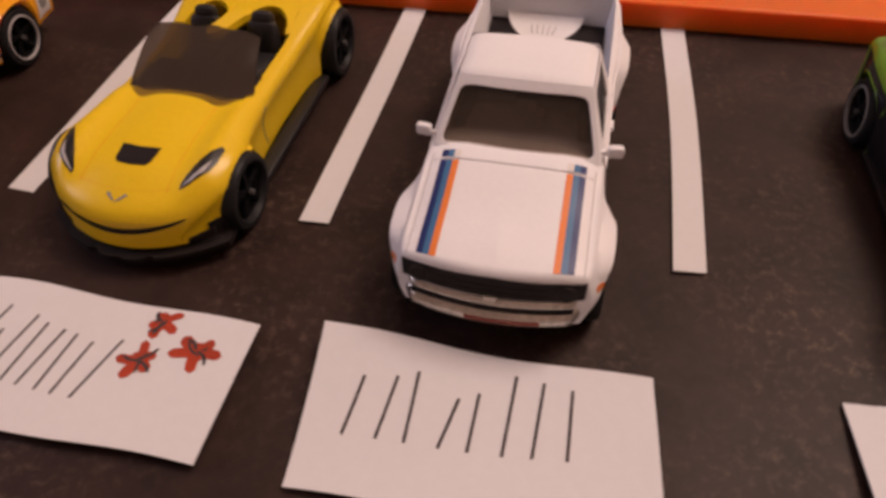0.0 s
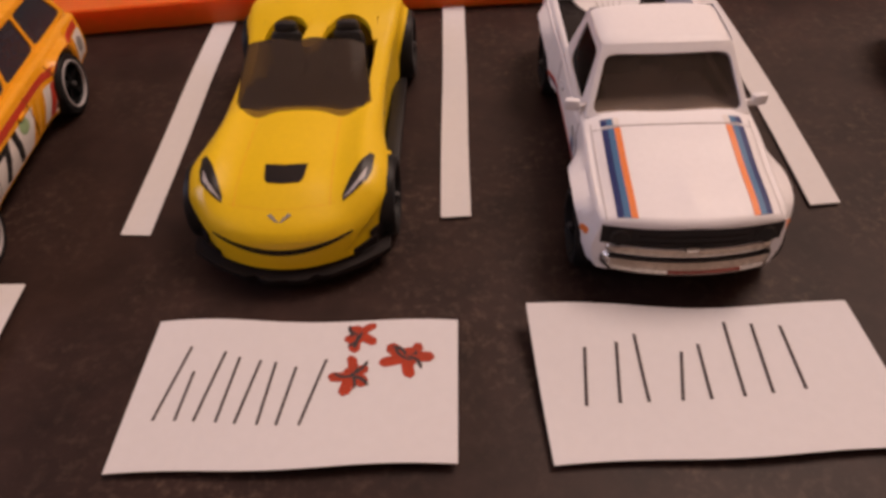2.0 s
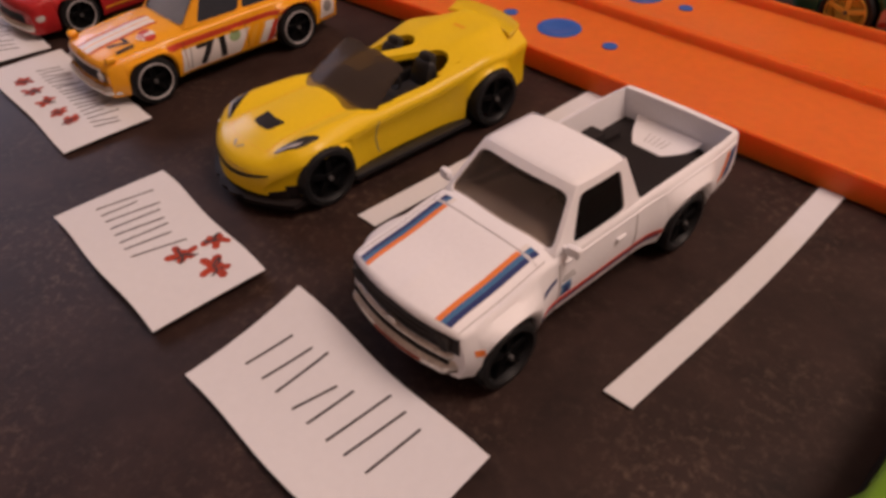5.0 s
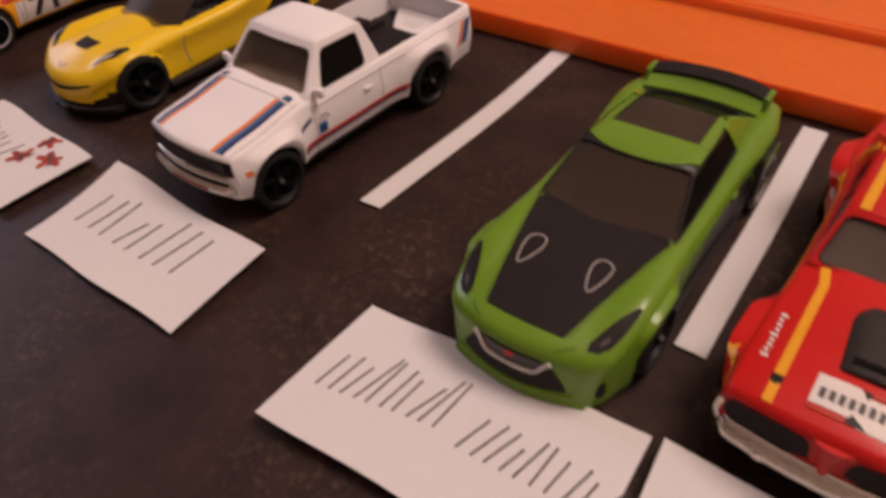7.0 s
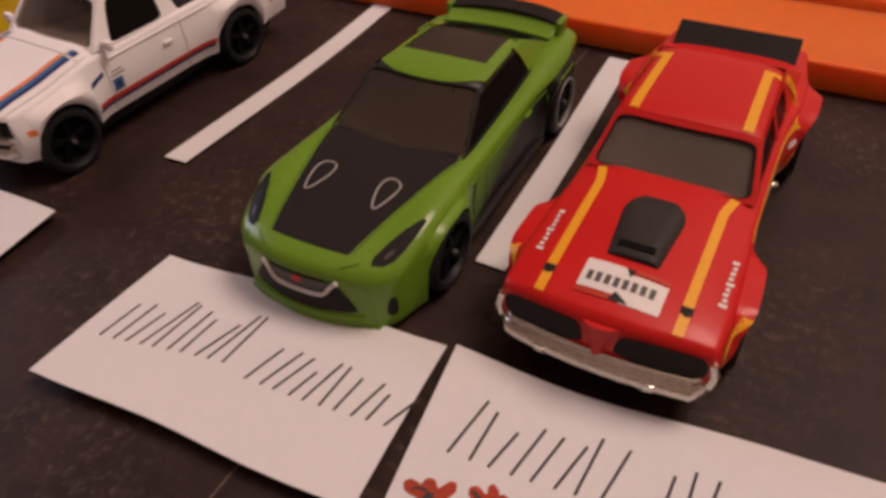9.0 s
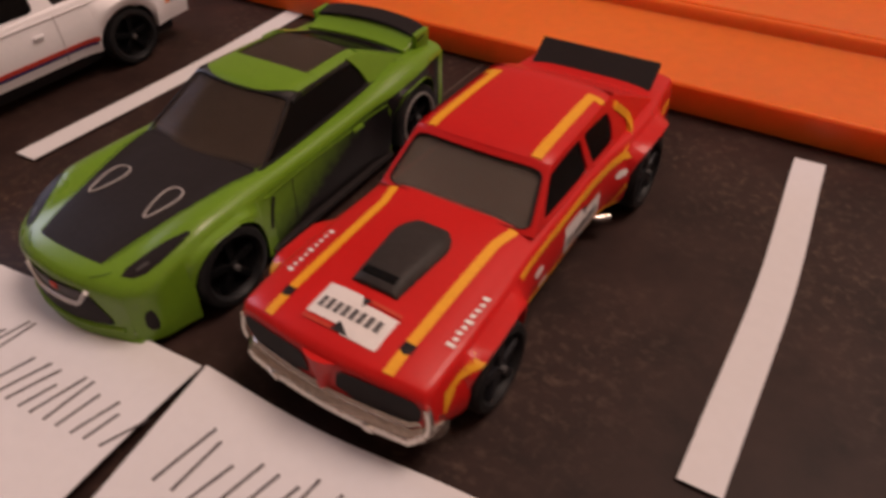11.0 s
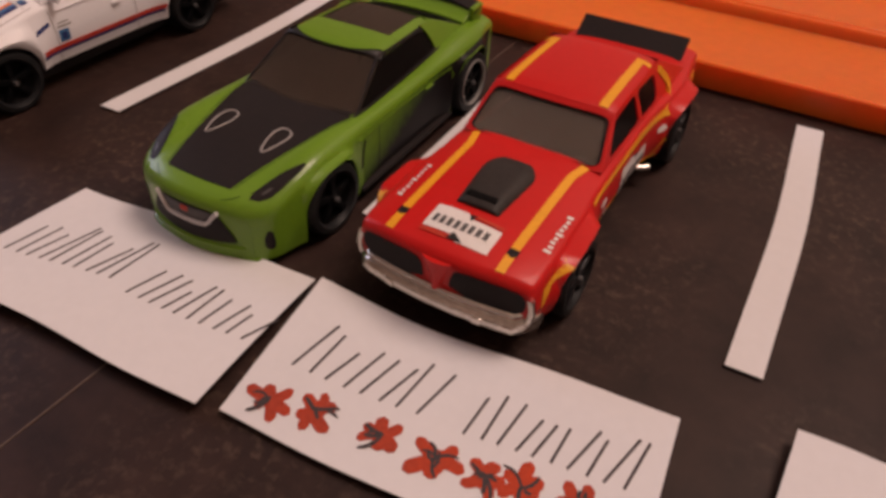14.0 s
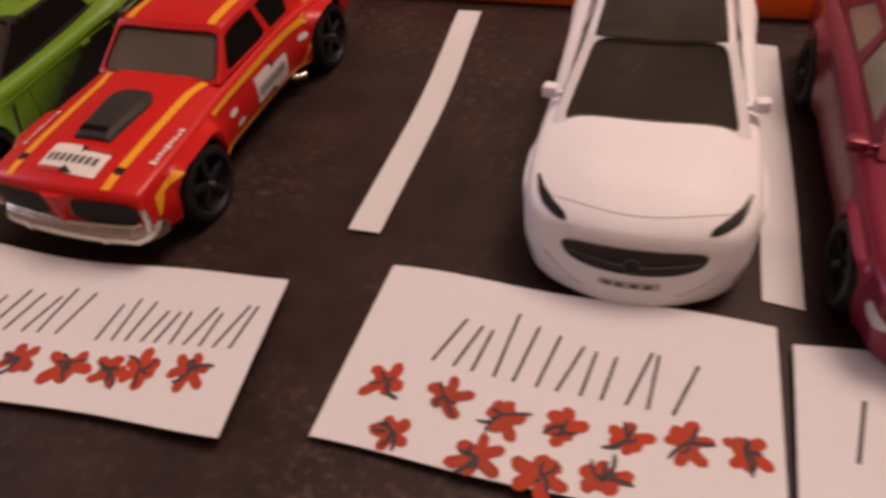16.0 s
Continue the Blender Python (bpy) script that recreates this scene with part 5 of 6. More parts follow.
    for s in (-1, 1):
        pts = rounded([(11.6, s * 5.9), (11.6, s * 5.0), (15.8, s * 3.7), (17.9, s * 4.2), (17.9, s * 6.0), (16.4, s * 7.0)], 2)
        outline(sh, [(a, b - 0.35) for a, b in pts], INK_DUCT, car, "hood_duct", 0.15, "pale teardrop air duct outline")
        part("headlight", fan_patch(lambda a, b: sh.deck(a, s * b, 0.08), [(2.4, 8.6), (3.2, 11.3), (8.0, 12.6), (13.6, 12.9), (8.6, 10.4)], rounds=1), MATT, car, "slanted black headlight")
        part("headlight_lamp", fan_patch(lambda a, b: sh.deck(a, s * b, 0.15), [(4.0, 10.2), (4.4, 10.7), (6.2, 11.3), (5.8, 10.7)], rounds=1), INK_DIM, car)
        part("fender_vent", fan_patch(lambda a, b: sh.at_height(a, b, s, 0.10), [(23.8, 6.2), (24.5, 6.0), (26.0, 10.4), (25.4, 10.8)], rounds=0), MATT, car)
        # shade of the hood-side and nose creases, painted as dark green lines
        for pts in (((3.6, 6.4), (9.0, 7.6), (16.0, 9.1), (25.4, 11.2)), ((1.0, 5.8), (1.6, 6.9), (2.6, 7.9))):
            line, a0, a1 = curve(pts), pts[0][0], pts[-1][0]
            bm = bmesh.new()
            tube(bm, [sh.deck(a, s * line(a), -0.02) for a in np.linspace(a0, a1, 14)], 0.10, 5)
            part("body_crease_shading", bm, DEEPGREEN, car)
        bm = bmesh.new()
        tube(bm, [sh.at_height(a, 11.3 + 0.012 * (a - 24), s, 0.02) for a in np.linspace(24, 52, 20)], 0.16, 6)
        part("shoulder_crease", bm, GREEN, car)
        bm = bmesh.new()
        box(bm, (s * 13.75, 44.6, 11.2), (0.4, 2.4, 0.6), r=0.15)
        part("door_handle", bm, GREEN, car)
        part("nose_vent", fan_patch(lambda a, b: sh.at_height(a, b, s, 0.10), [(0.9, 3.6), (2.7, 3.4), (2.4, 6.9), (1.1, 6.8)], rounds=1), MATT, car)
        part("flank_fade", sh.wall_patch(25.0, 69.5, lambda t: sh.low(t) + 0.2, lambda t: sh.hs(t) - 1.0, s, 0.07, (60, 8)), FADE, car, "flank printed with a fade to black")
        part("door_seam", sh.wall_patch(29.6, 29.75, 4.0, 11.2, s, 0.11, (2, 8)), MATT, car)
        bm = bmesh.new()
        box(bm, (s * 13.0, 38, 2.2), (2.0, 29, 1.0), r=0.3)
        part("side_skirt", bm, MATT, car)
    part("grille", fan_patch(lambda a, b: Vector((a, sh.nose(a, b) - 0.14, b)), [(-5.3, 9.6), (-6.8, 7.6), (-8.2, 5.2), (-7.6, 4.7), (0, 4.4), (7.6, 4.7), (8.2, 5.2), (6.8, 7.6), (5.3, 9.6), (0, 9.7)], rounds=1), MATT, car, "black grille opening")
    part("grille_mesh", fan_patch(lambda a, b: Vector((a, sh.nose(a, b) - 0.22, b)), [(-4.8, 9.4), (-3.4, 7.8), (3.4, 7.8), (4.8, 9.4)], rounds=0), INK_DIM, car)
    bm = bmesh.new()
    tube(bm, [(x, sh.nose(x, z) - 0.3, z) for x, z in ((-5.8, 9.7), (-5.0, 8.9), (-4.1, 7.7), (-3.5, 7.3), (-2.0, 7.2), (0, 7.2), (2.0, 7.2), (3.5, 7.3), (4.1, 7.7), (5.0, 8.9), (5.8, 9.7))], 0.34, 8)
    part("grille_trim", bm, SILVER, car, "silver V-shaped grille trim")
    bm = bmesh.new()
    tube(bm, [(x, sh.nose(x, 3.9) - 0.05, 3.9) for x in np.linspace(-9.0, 9.0, 15)], 0.35, 6)
    part("lower_lip", bm, GREEN, car)
    part("nose_badge", front_band(sh, 0.6, 8.5, 9.2, 0.4), INK_RED, car)
    bm = bmesh.new()
    slab(bm, lambda u, v: Vector((-10.6 + 21.2 * u, -0.2 + 2.6 * (2 * u - 1) ** 2 - 0.5 + 1.2 * v, 1.9 + 0.5 * v)), 20, 3, (0, 0, -0.8))
    part("splitter", bm, GREEN, car, bevel=0.2)
    bm = bmesh.new()
    slab(bm, lambda u, v: Vector((-11.2 + 22.4 * u, 66.6 + 3.4 * v - 1.6 * (2 * u - 1) ** 2, 17.2 + 0.5 * v + 0.3 * math.cos(math.pi * (u - 0.5)) - 0.6 * (2 * u - 1) ** 6)), 20, 4, (0, 0, -0.7))
    part("rear_wing", bm, MATT, car, "matt black rear wing", bevel=0.2)
    for s in (-1, 1):
        bm = bmesh.new()
        box(bm, (s * 10.6, 66.8, 15.7), (1.0, 4.0, 3.4), (0, s * 6, 0), r=0.35)
        part("wing_mount", bm, GREEN, car)
    bm = bmesh.new()
    slab(bm, lambda u, v: Vector((-10.4 + 20.8 * u, 63.4 + 3.6 * v - 1.2 * (2 * u - 1) ** 2, 15.5 + 1.4 * v * v)), 16, 4, (0, 0, -0.9))
    part("boot_lip", bm, GREEN, car, bevel=0.2)


coupe()


# red muscle car with yellow stripes
def muscle():
    car = thing("toy_muscle_car", bay(106.8, 76.6, 0.9), "red toy muscle car with yellow stripes and black scoop", "toy car", "parked toy cars")
    L = 73.0
    sh = Shell(L, [(0, 12.5), (2, 12.8), (8, 12.6), (22, 12.1), (40, 11.9), (57, 12.6), (73, 11.4)], [(0, 11.7), (0.8, 12.5), (8, 13.1), (26, 13.6), (50, 14.0), (66, 13.8), (73, 13.4)],
               [(0, 12.4), (0.8, 13.3), (8, 14.1), (26, 14.8), (50, 14.8), (66, 14.4), (73, 13.8)], [(0, 5.2), (3, 4.4), (73, 4.4)],
               [(13.3, 7.0, 5.6, 2.3), (57.0, 7.1, 5.6, 2.5)], rs=0.9, bow=(1.2, 0.6), tuck=1.1, bulge=0.3, power=4,
               relief=lambda s, a: 0.35 * max(0, min(1, (s - 0.5) / 3)) * max(0, min(1, (25 - s) / 4)) * math.exp(-(a / 4.2) ** 4))
    part("body", sh.mesh(), RED, car)
    chassis(car, 70, 9.4, 1.8, 6.0)
    wheels(car, 13.3, 57.0, 14.7, 5.7, 5.9, width=4.8, style="spoke")
    top = cabin(car, RED, {"front": GREYGLASS, "right": DARKGLASS, "left": DARKGLASS}, (26.0, 64.0, 11.2, 11.3, 14.2, 14.0), (32.9, 52.5, 9.6, 9.2, 19.9, 19.8), crown=0.8, wind_out=0.9,
                holes={"front": [(0.03, 0.05), (0.97, 0.05), (0.965, 0.90), (0.035, 0.90)], "right": [[(0.16, 0.06), (0.965, 0.06), (0.96, 0.86), (0.07, 0.88)], [(0.05, 0.06), (0.34, 0.08), (0.60, 0.80), (0.06, 0.86)]]}, cuts=(0.42,), inner=BLACK)
    for s in (-1, 1):
        part("hood_stripe", sh.deck_patch(0.9, 26.2, lambda t: s * (7.45 + 0.9 * max(0, t - 22.5) / 4), lambda t: s * (8.65 + 0.9 * max(0, t - 22.5) / 4), 0.07, (30, 2)), INK_YELLOW, car)
        bm = bmesh.new()
        v0 = 0.5 + s * 0.385
        slab(bm, lambda u, v: top(0.02 + 0.84 * u, v0 + s * 0.07 * (v - 0.5)) + Vector((0, 0, 0.08)), 12, 2, (0, 0, -0.3))
        part("roof_stripe", bm, INK_YELLOW, car)
        bm = bmesh.new()
        slab(bm, lambda u, v: top(0.80 + 0.06 * v, 0.5 + s * (0.42 + 0.06 * u)) + Vector((0, 0, 0.09)), 6, 2, (0, 0, -0.3))
        part("roof_stripe", bm, INK_YELLOW, car)
        part("belt_stripe", sh.wall_patch(21.0, 50.6, 12.0, 13.0, s, 0.08, (30, 2)), INK_YELLOW, car)
        part("sill_stripe", sh.wall_patch(21.0, 49.4, 4.6, 5.1, s, 0.07, (20, 2)), INK_YELLOW, car)
        part("rear_stripe", fan_patch(lambda a, b: sh.at_height(a, b, s, 0.08), [(47.6, 5.0), (48.2, 5.0), (50.2, 8.6), (49.6, 8.6)], rounds=0), INK_YELLOW, car)
        part("fender_stripe", fan_patch(lambda a, b: sh.at_height(a, b, s, 0.08), [(2.2, 8.0), (2.7, 8.0), (3.5, 10.0), (8.8, 11.5), (8.8, 12.1), (3.0, 10.7)], rounds=0), INK_YELLOW, car)
        part("tail_stripe", sh.wall_patch(65.0, 71.5, 9.6, 10.5, s, 0.07, (8, 2)), INK_YELLOW, car)
        ps, pz, px = curve([(0, 50.2), (0.35, 54.0), (0.6, 54.6), (1, 51.6)]), curve([(0, 12.5), (0.35, 13.5), (0.6, 15.2), (1, 18.7)]), curve([(0, 12.9), (0.35, 12.25), (0.6, 11.35), (1, 10.0)])

        def pillar(u, v):
            ds, dz = ps(min(1, u + 0.04)) - ps(max(0, u - 0.04)), pz(min(1, u + 0.04)) - pz(max(0, u - 0.04))
            k = 1.1 * (v - 0.5) / math.hypot(ds, dz)
            return Vector((s * px(u), ps(u) - dz * k, pz(u) + ds * k))
        bm = bmesh.new()
        slab(bm, pillar, 16, 2, (-s * 0.9, 0, 0))
        part("pillar_stripe", bm, INK_YELLOW, car)
        sponsor_label(car, lambda a, b, l: sh.at_height(a, b, s, l), 33.0, 43.4, 5.4, 11.0)
        for k, z in ((24.6, 9.6), (26.0, 7.0), (47.6, 10.2)):
            part("sponsor_mark", fan_patch(lambda a, b: sh.at_height(a, b, s, 0.09), [(k, z - 0.6), (k + 2.2, z - 0.5), (k + 2.2, z + 0.6), (k, z + 0.5)], rounds=1), INK_WHITE, car)
        x0 = 11.35 if s > 0 else 10.55
        for k in range(9):
            tall, up = (0.52, 0.30, 0.34, 0.27, 0.50, 0.28, 0.31, 0.27, 0.44)[k], 0.06 * math.sin(2.1 * k)
            part("hood_mark", fan_patch(lambda a, b: sh.deck(a, s * b, 0.1), [(7.2 + k * 0.94, x0 - tall + up), (7.78 + k * 0.94, x0 - tall * 0.8 + up), (7.88 + k * 0.94, x0 + tall + up), (7.3 + k * 0.94, x0 + tall * 0.8 + up)], rounds=0), INK_WHITE, car, "small white printed bar")
        bm = bmesh.new()
        lathe(bm, [(0.01, 0.35), (0.55, 0.35), (0.7, 0.1), (0.7, -0.5)], (0, 0, 0), 14)
        part("hood_pin", bm, BLACK, car, at=pose(s * 8.1, 4.6, 13.35, 0, -90, 0))
        part("pin_plate", sh.deck_patch(4.0, 5.2, s * 7.4, s * 8.8, 0.10, (3, 3)), MATT, car)
        hood_end = lambda a, b: Vector((s * a, sh.nose(a, b) - 0.14, b))
        part("grille", fan_patch(hood_end, [(1.8, 8.2), (2.1, 10.8), (3.0, 12.0), (10.6, 11.7), (12.0, 10.9), (12.1, 8.8), (11.0, 7.9)], rounds=1), MATT, car, "black half of the front grille")
        bm = bmesh.new()
        tube(bm, [(s * 12.5, sh.bend(0, 12.5) + 0.2, 10.6), (s * 12.9, sh.bend(0, 12.5) + 0.0, 8.8), (s * 12.6, sh.bend(0, 12.5) - 0.1, 7.2)], 0.5, 8)
        part("bumper_horn", bm, CHROME, car, "chrome bumper end")
        bm = bmesh.new()
        tube(bm, [(s * 11.0, 45.6, 3.5), (s * 12.2, 46.6, 3.4), (s * 12.8, 47.3, 3.4)], 0.6, 10)
        part("exhaust_pipe", bm, CHROME, car)
    sponsor_label(car, lambda a, b, l: sh.deck(b, a, l), -4.3, 5.5, 2.5, 7.8)
    chrome_bumper(car, 13.4, -0.6, 6.1, 2.4, 1.3, 1.8, wrap=2.4)
    chrome_bumper(car, 13.1, -0.2, 7.75, 0.7, 1.3, 1.0, wrap=2.2, name="grille_trim")
    for k in (-6.6, 6.6):
        bm = bmesh.new()
        box(bm, (k, sh.bend(0, k) - 1.45, 6.1), (1.3, 0.6, 1.1), (0, 0, 6 if k > 0 else -6), r=0.15)
        part("bumper_slot", bm, CHROME, car)
    part("dash_cover", sh.deck_patch(26.6, 50.0, -10.2, 10.2, 0.16, (10, 8)), BLACK, car, "black dash under the glass")
    # scoop
    bm = bmesh.new()

    def scoop(u, v):
        s = 9.2 + 11.8 * u
        w = (3.15 + 0.75 * min(1, u * 1.4)) * (1 - 0.42 * max(0, (u - 0.72) / 0.28) ** 2.4)
        x = w * (2 * v - 1)
        k = (1 - abs(2 * v - 1) ** 6)
        return Vector((x + 0.45, s, sh.deck(s, x).z + 0.1 + (0.95 - 0.2 * u) * k * min(1, (1 - u) * 4 + 0.2) * min(1, u * 5 + 0.45)))
    slab(bm, scoop, 14, 12, (0, 0, -0.9))
    part("hood_scoop", bm, SCOOP, car, "matt black hood scoop", bevel=0.2)
    # dark inside of the inlet, laid on the closed scoop as a black plate
    bm = bmesh.new()
    slab(bm, lambda u, v: Vector((-1.75 + 4.4 * u, 10.2 + 1.0 * v, sh.deck(10.3 + 1.0 * v, 0).z + 1.05)), 4, 3, (0, 0, -0.4))
    part("scoop_mouth_shade", bm, DEEP, car)
    bm = bmesh.new()
    slab(bm, lambda u, v: Vector((-10.0 + 20.0 * u, 65.4 + 4.4 * v, 13.9 + 3.0 * v)), 10, 4, (0, 0.2, -0.8))
    part("rear_spoiler", bm, MATT, car, "matt black rear spoiler", bevel=0.2)
    bm = bmesh.new()
    slab(bm, lambda u, v: Vector(((0.75 + 1.4 * v ** 1.5) * (2 * u - 1), sh.bend(0, 0) - 0.75 + 0.7 * (2 * u - 1) ** 2, 7.9 + 4.5 * v)), 8, 6, (0, 0.9, 0))
    part("nose_divider", bm, RED, car)


muscle()


# white hatchback with dark glass roof
def hatchback():
    car = thing("toy_hatchback", bay(181.8, 86.2, 3.6), "white toy hatchback with dark glass roof and grille", "toy car", "parked toy cars")
    L = 66.7
    sh = Shell(L, [(0, 10.6), (1.0, 12.1), (5, 13.5), (12, 14.0), (29, 13.6), (54, 13.7), (66.7, 12.0)],
               [(0, 9.6), (0.8, 10.8), (4, 12.0), (10, 13.2), (20, 14.4), (40, 15.2), (60, 15.8), (66.7, 14.6)],
               [(0, 10.4), (0.8, 11.8), (4, 13.2), (10, 14.5), (20, 15.4), (40, 15.6), (60, 16.0), (66.7, 15.0)], [(0, 1.9), (66.7, 2.8)],
               [(12.2, 6.5, 5.5, 0.5), (53.3, 6.5, 5.5, 0.5)], rs=1.7, back=0.5, chin=1.4, bow=(3.4, 1.6), tuck=1.1, bulge=0.1, power=3.4, relief=lambda s, a: 0.3 * max(0, min(1, (s - 2) / 5)) * max(0, min(1, (22 - s) / 5)) / (1 + math.exp((a - 7.5 - 0.12 * s) * 2.5)))
    part("body", sh.mesh(), WHITE, car)
    chassis(car, 61, 9.4, 1.7, 6.0)
    wheels(car, 12.2, 53.3, 13.8, 5.5, width=4.2, ring=None)
    top = cabin(car, WHITE, {"front": HATCHGLASS, "right": DARKGLASS, "roof": HATCHGLASS}, (17.8, 62.6, 12.2, 11.3, 14.4, 15.4), (27.8, 54.6, 9.3, 8.4, 21.8, 21.6), crown=0.7, wind_out=1.8,
          holes={"front": [(0.045, 0.02), (0.955, 0.02), (0.94, 0.999), (0.06, 0.999)], "right": [[(0.26, 0.10), (0.95, 0.10), (0.94, 0.84), (0.10, 0.84)], [(0.06, 0.10), (0.80, 0.10), (0.74, 0.82), (0.07, 0.84)]], "rear": [(0.12, 0.2), (0.88, 0.2), (0.88, 0.85), (0.12, 0.85)]},
          cuts=(0.5,), roof_hole=(0.0, 0.9, 0.06, 0.94), seal=False, glass_lift=0.22)
    mirror_stub(car, 13.3, 22.6, 16.2, WHITE, (2.0, 1.8, 1.8))
    part("grille", fan_patch(lambda a, b: Vector((a, sh.nose(a, b) - 0.16, b)), [(-8.8, 9.0), (-7.4, 6.7), (0, 6.4), (7.4, 6.7), (8.8, 9.0), (7.2, 9.8), (0, 10.1), (-7.2, 9.8)], rounds=2), SCOOP, car, "dark oval grille with a round emblem")
    bm = bmesh.new()
    for s in (-1, 1):
        tube(bm, [(s * (0.9 + 6.6 * t), sh.nose(0.9 + 6.6 * t, 7.8 + 0.5 * t) - 0.26, 7.8 + 0.5 * t) for t in np.linspace(0, 1, 6)], 0.13, 6)
    part("grille_bar", bm, INK_DIM, car)
    bm = bmesh.new()
    tube(bm, [(0.95 * math.cos(k * math.pi / 8), sh.nose(0, 7.9 + 0.95 * math.sin(k * math.pi / 8)) - 0.26, 7.9 + 0.95 * math.sin(k * math.pi / 8)) for k in range(17)], 0.10, 6)
    part("nose_emblem", bm, INK_DIM, car)
    part("number_plate", front_band(sh, 3.6, 4.4, 5.3, 0.1), INK_PALE, car, "blank grey plate")
    for x in (-2.6, -1.2, 0.6, 2.2):
        part("plate_bar", front_band(sh, 0.45, 4.6, 5.1, 0.16, 2, x0=x), INK_DIM, car)
    for s in (-1, 1):
        part("headlight", fan_patch(lambda a, b: sh.deck(a, s * b, 0.07), [(0.9, 7.5), (1.2, 9.6), (3.8, 11.9), (9.8, 12.8), (4.8, 10.9)], rounds=1), BLACK, car, "slim slanted dark headlight")
        part("lower_vent", fan_patch(lambda a, b: sh.at_height(a, b, s, 0.07), [(0.5, 3.4), (2.4, 3.2), (3.6, 5.6), (1.4, 5.2)], rounds=1), INK_PALE, car)
    # grey lines paint the shade of the bumper's sculpted creases
    for s in (-1, 1):
        bm = bmesh.new()
        tube(bm, [(s * (5.4 + 5.2 * t), sh.nose(5.4 + 5.2 * t, 3.4 + 2.8 * t ** 1.6) - 0.02, 3.4 + 2.8 * t ** 1.6) for t in np.linspace(0, 1, 10)], 0.08, 5)
        part("bumper_crease_shading", bm, INK_PALE, car)
    # shading of the hood's front crease, drawn as a thin grey line
    bm = bmesh.new()
    tube(bm, [sh.deck(2.8 + 0.016 * x * x, x, -0.03) for x in np.linspace(-10.6, 10.6, 20)], 0.08, 5)
    part("hood_edge_shading", bm, INK_PALE, car)


hatchback()


# maroon saloon with pale interior
def saloon():
    car = thing("toy_saloon", bay(219.9, 82.4, 4.6), "metallic maroon toy saloon with pale interior", "toy car", "parked toy cars")
    L = 73.0
    sh = Shell(L, [(0, 10.4), (2, 12.2), (10, 13.0), (40, 13.2), (73, 12.0)], [(0, 8.6), (0.8, 10.0), (6, 11.6), (22, 13.2), (50, 14.4), (73, 13.6)],
               [(0, 9.2), (0.8, 10.8), (6, 12.6), (22, 14.2), (50, 15.0), (73, 14.2)], [(0, 2.6), (73, 3.2)],
               [(13.4, 6.6, 5.4, 1.2), (56.0, 6.6, 5.4, 1.2)], rs=1.4, bow=(2.4, 1.0), tuck=1.0, bulge=0.2, power=3.2)
    part("body", sh.mesh(), MAROON, car)
    chassis(car, 68, 9.4, 1.8, 6.0)
    wheels(car, 13.4, 56.0, 14.5, 5.5, width=4.6)
    cabin(car, MAROON, {"front": CLEAR, "right": CLEAR}, (23.0, 65.0, 11.2, 10.6, 13.8, 14.6), (33.0, 54.0, 8.8, 8.3, 20.4, 20.0), crown=0.6, wind_out=1.3, inner=BEIGE,
          holes={"front": [(0.06, 0.06), (0.94, 0.06), (0.93, 0.9), (0.07, 0.9)], "right": [[(0.24, 0.10), (0.93, 0.10), (0.92, 0.86), (0.12, 0.86)], [(0.08, 0.10), (0.74, 0.10), (0.72, 0.84), (0.10, 0.86)]], "rear": [(0.1, 0.2), (0.9, 0.2), (0.9, 0.85), (0.1, 0.85)]}, cuts=(0.5,))
    mirror_stub(car, 13.4, 24.6, 14.8, MAROON, (2.6, 2.0, 1.7))
    for s in (-1, 1):
        part("headlight", fan_patch(lambda a, b: sh.at_height(a, b, s, 0.08), [(0.6, 6.4), (4.2, 6.8), (4.6, 8.6), (0.8, 8.2)], rounds=1), SILVER, car, "clear grey headlight")
    part("grille", front_band(sh, 7.5, 4.6, 7.2), MATT, car)
    # flat blue patch on the rear deck
    part("rear_deck_patch", fan_patch(lambda a, b: sh.deck(a, b, 0.1), [(66, -4), (66, 4), (70, 4), (70, -4)], rounds=0), INK_SKY, car)
    bm = bmesh.new()
    box(bm, (0, 47.0, 21.2), (12.0, 3.0, 1.4), r=0.5)
    part("roof_bar", bm, INK_SKY, car, "blue roof bar")


saloon()


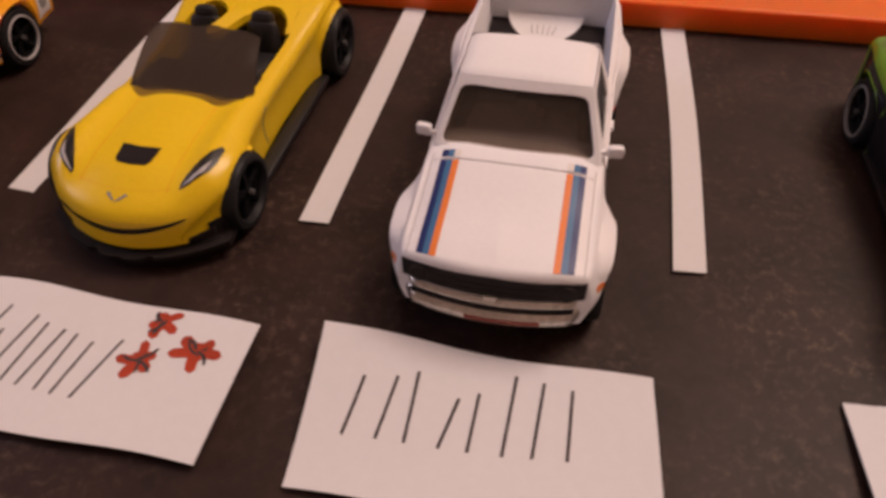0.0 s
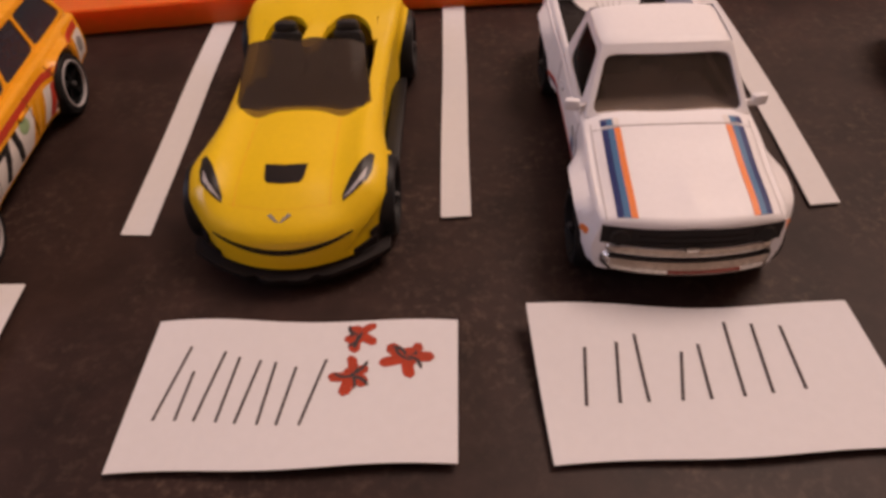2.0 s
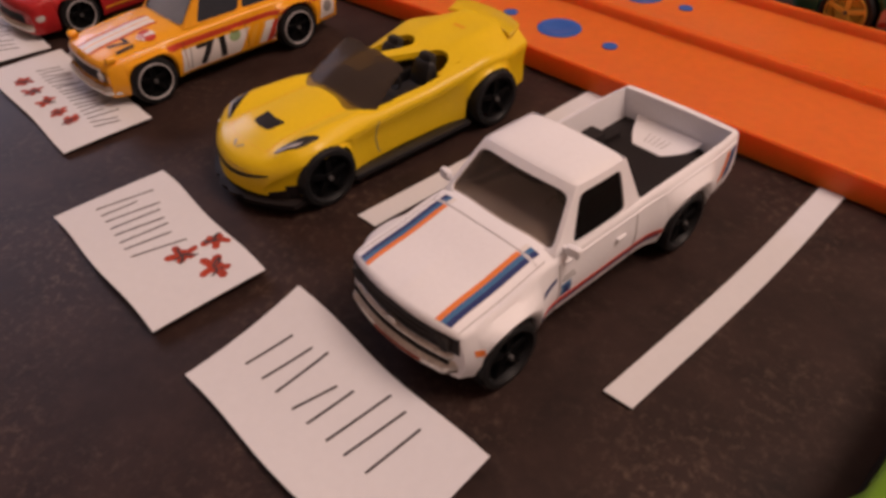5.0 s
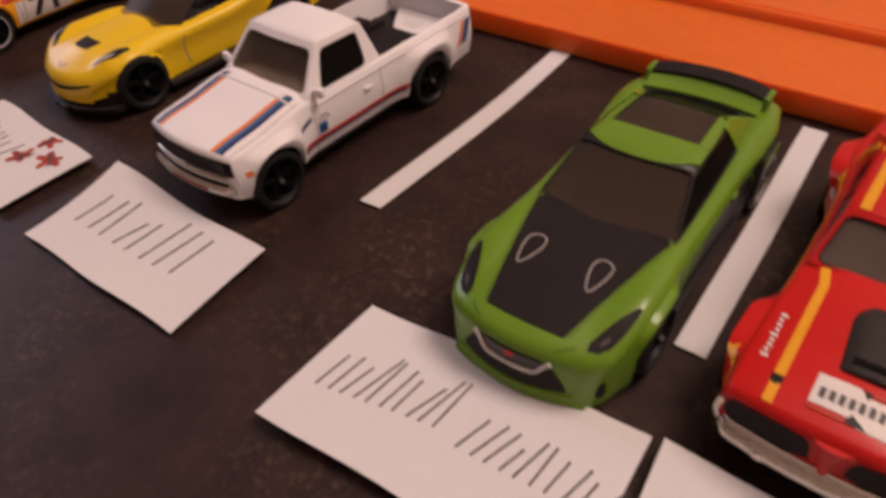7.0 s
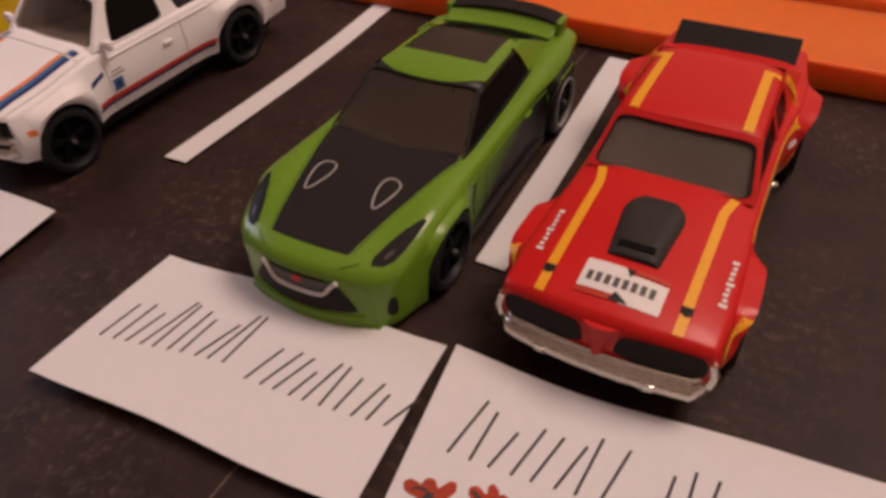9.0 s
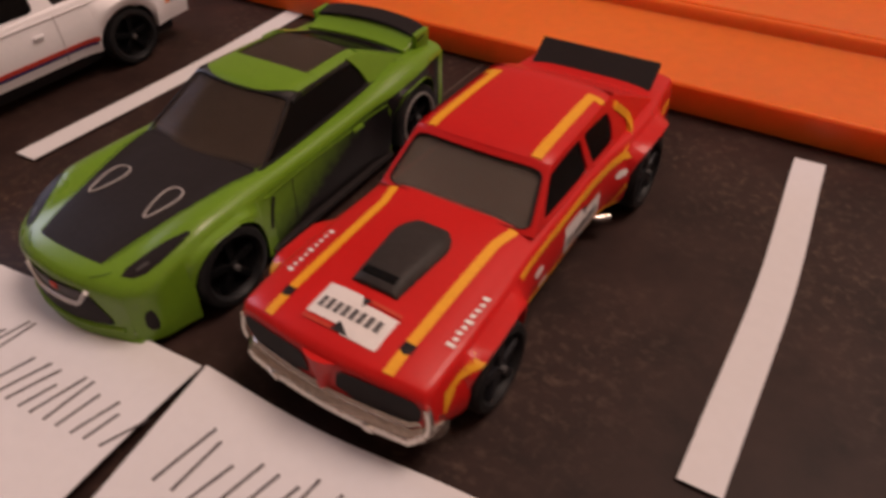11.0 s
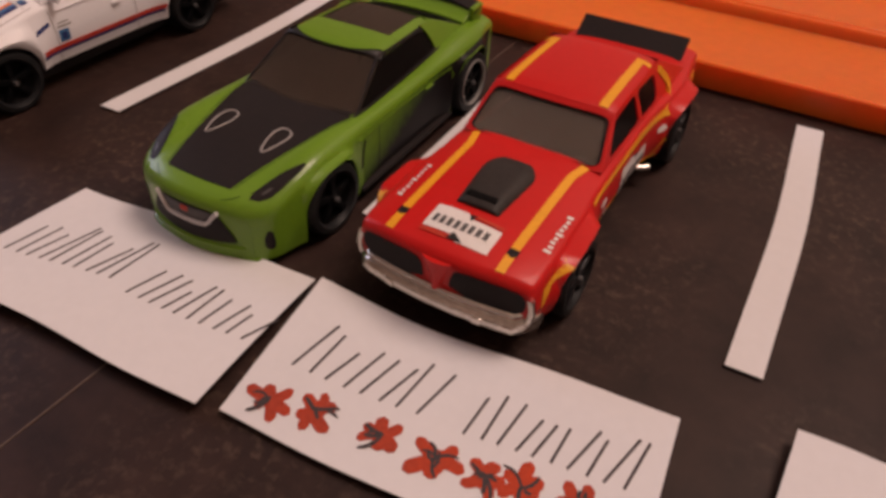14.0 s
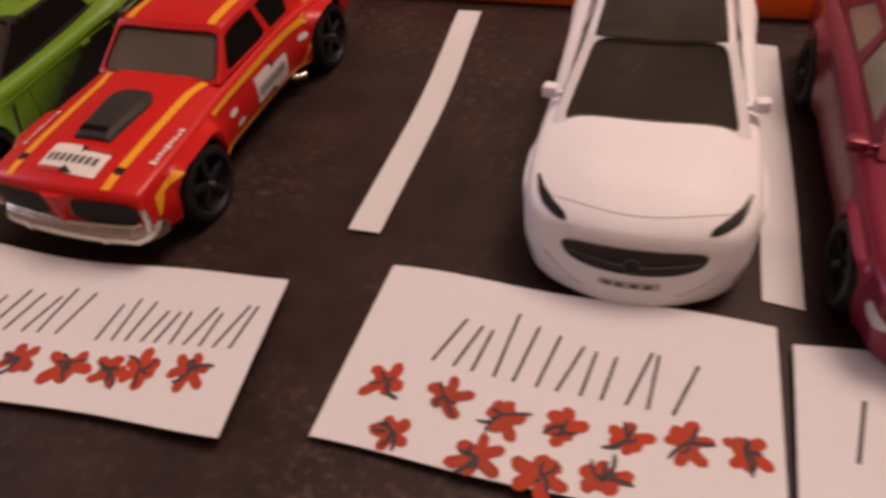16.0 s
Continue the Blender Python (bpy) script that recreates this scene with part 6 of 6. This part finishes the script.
# crimson car with yellow side stripes
def crimson():
    car = thing("toy_fastback", bay(-168.0, 72.0, 5.0), "crimson toy car with yellow side stripes", "toy car", "parked toy cars")
    L = 73.0
    sh = Shell(L, [(0, 10.8), (2, 12.2), (20, 12.6), (50, 12.8), (73, 12.0)], [(0, 9.4), (0.8, 10.8), (8, 12.0), (24, 13.2), (50, 14.2), (73, 13.4)],
               [(0, 10.0), (0.8, 11.6), (8, 13.0), (24, 14.2), (50, 14.6), (73, 14.0)], [(0, 2.8), (73, 3.2)],
               [(13.6, 6.6, 5.4, 1.2), (56.0, 6.6, 5.4, 1.2)], rs=1.2, bow=(2.0, 1.0), tuck=1.0, bulge=0.3, power=3.4)
    part("body", sh.mesh(), CRIMSON, car)
    chassis(car, 69, 9.4, 1.8, 6.0)
    wheels(car, 13.6, 56.0, 14.0, 5.4, width=4.6, ring=INK_PALE)
    cabin(car, CRIMSON, {"front": DARKGLASS}, (24.0, 67.0, 10.8, 10.4, 13.8, 14.2), (33.0, 58.0, 8.8, 8.5, 20.4, 20.0), crown=0.6, wind_out=1.0,
          holes={"front": [(0.06, 0.08), (0.94, 0.08), (0.93, 0.9), (0.07, 0.9)], "right": [[(0.28, 0.12), (0.94, 0.12), (0.92, 0.84), (0.12, 0.84)], [(0.07, 0.12), (0.80, 0.12), (0.78, 0.82), (0.08, 0.84)]], "rear": [(0.1, 0.2), (0.9, 0.2), (0.9, 0.85), (0.1, 0.85)]}, cuts=(0.5,))
    chrome_bumper(car, 11.6, -0.5, 4.6, 2.0, 1.8, 1.4)
    for s in (-1, 1):
        for a, b in ((20.0, 46.0), (48.5, 71.0)):
            part("side_stripe", sh.wall_patch(a, b, 11.2, 12.1, s, 0.07, (20, 2)), INK_YELLOW, car)
        part("side_stripe", sh.wall_patch(21.0, 48.0, 4.6, 5.2, s, 0.07, (20, 2)), INK_YELLOW, car)
        part("headlight", fan_patch(lambda a, b: sh.at_height(a, b, s, 0.08), [(0.6, 6.4), (3.2, 6.6), (3.4, 8.2), (0.8, 8.0)], rounds=1), SILVER, car)
    part("grille", front_band(sh, 8.0, 5.8, 8.2), MATT, car)


crimson()


# car beyond the track, seen over its far edge
def far_car():
    car = thing("toy_racer", bay(-24.0, 242.4, -90.0), "dark green toy car with yellow spoked wheels and printed door", "toy car")
    L = 70.0
    sh = Shell(L, [(0, 10.6), (2, 12.0), (30, 12.6), (70, 12.0)], [(0, 11.4), (0.8, 12.8), (12, 15.6), (22, 15.8), (50, 16.4), (70, 15.4)], [(0, 12.0), (0.8, 13.6), (12, 16.4), (22, 16.6), (50, 17.0), (70, 16.0)], [(0, 2.8), (70, 3.2)],
               [(16.8, 7.9, 6.6, 0.8), (47.6, 7.9, 6.6, 0.8)], rs=1.2, bow=(2.0, 1.0), tuck=1.0, bulge=0.3, power=3.4)
    part("body", sh.mesh(), TEAL, car)
    chassis(car, 66, 9.2, 1.8, 6.0)
    wheels(car, 16.8, 47.6, 14.6, 7.0, width=4.6, style="gold", ring=GOLD)
    cabin(car, TEAL, {"front": DARKGLASS}, (23.0, 62.0, 10.6, 10.4, 16.0, 16.4), (32.0, 52.0, 8.8, 8.4, 22.0, 21.6), crown=0.6,
          holes={"front": [(0.06, 0.08), (0.94, 0.08), (0.93, 0.9), (0.07, 0.9)], "right": [(0.18, 0.12), (0.84, 0.12), (0.78, 0.84), (0.12, 0.84)], "rear": [(0.1, 0.2), (0.9, 0.2), (0.9, 0.85), (0.1, 0.85)]})
    for s in (-1, 1):
        flank = lambda l: lambda a, b: sh.at_height(a, b, s, l)
        part("door_print", fan_patch(flank(0.08), [(24.6, 3.6), (30.6, 3.6), (31.4, 11.6), (25.2, 11.6)], rounds=1), PINK, car, "pale pink door print")
        for k, z, m in ((26.0, 6.0, INK_RED), (28.6, 8.4, INK_WHITE), (27.0, 10.0, INK_RED), (29.2, 5.2, CRIMSON)):
            part("door_print_mark", fan_patch(flank(0.14), [(k - 1.1, z - 0.8), (k + 0.9, z - 0.5), (k + 1.2, z + 0.7), (k - 0.6, z + 0.9)], rounds=1), m, car)
        part("tan_panel", fan_patch(flank(0.08), [(34.0, 3.6), (37.4, 3.6), (38.2, 11.0), (34.6, 11.0)], rounds=1), INK_ORANGE, car)
        part("rear_print", fan_patch(flank(0.08), [(57.0, 4.0), (60.4, 3.8), (61.4, 6.4), (58.2, 7.6)], rounds=1), INK_PALE, car)


far_car()
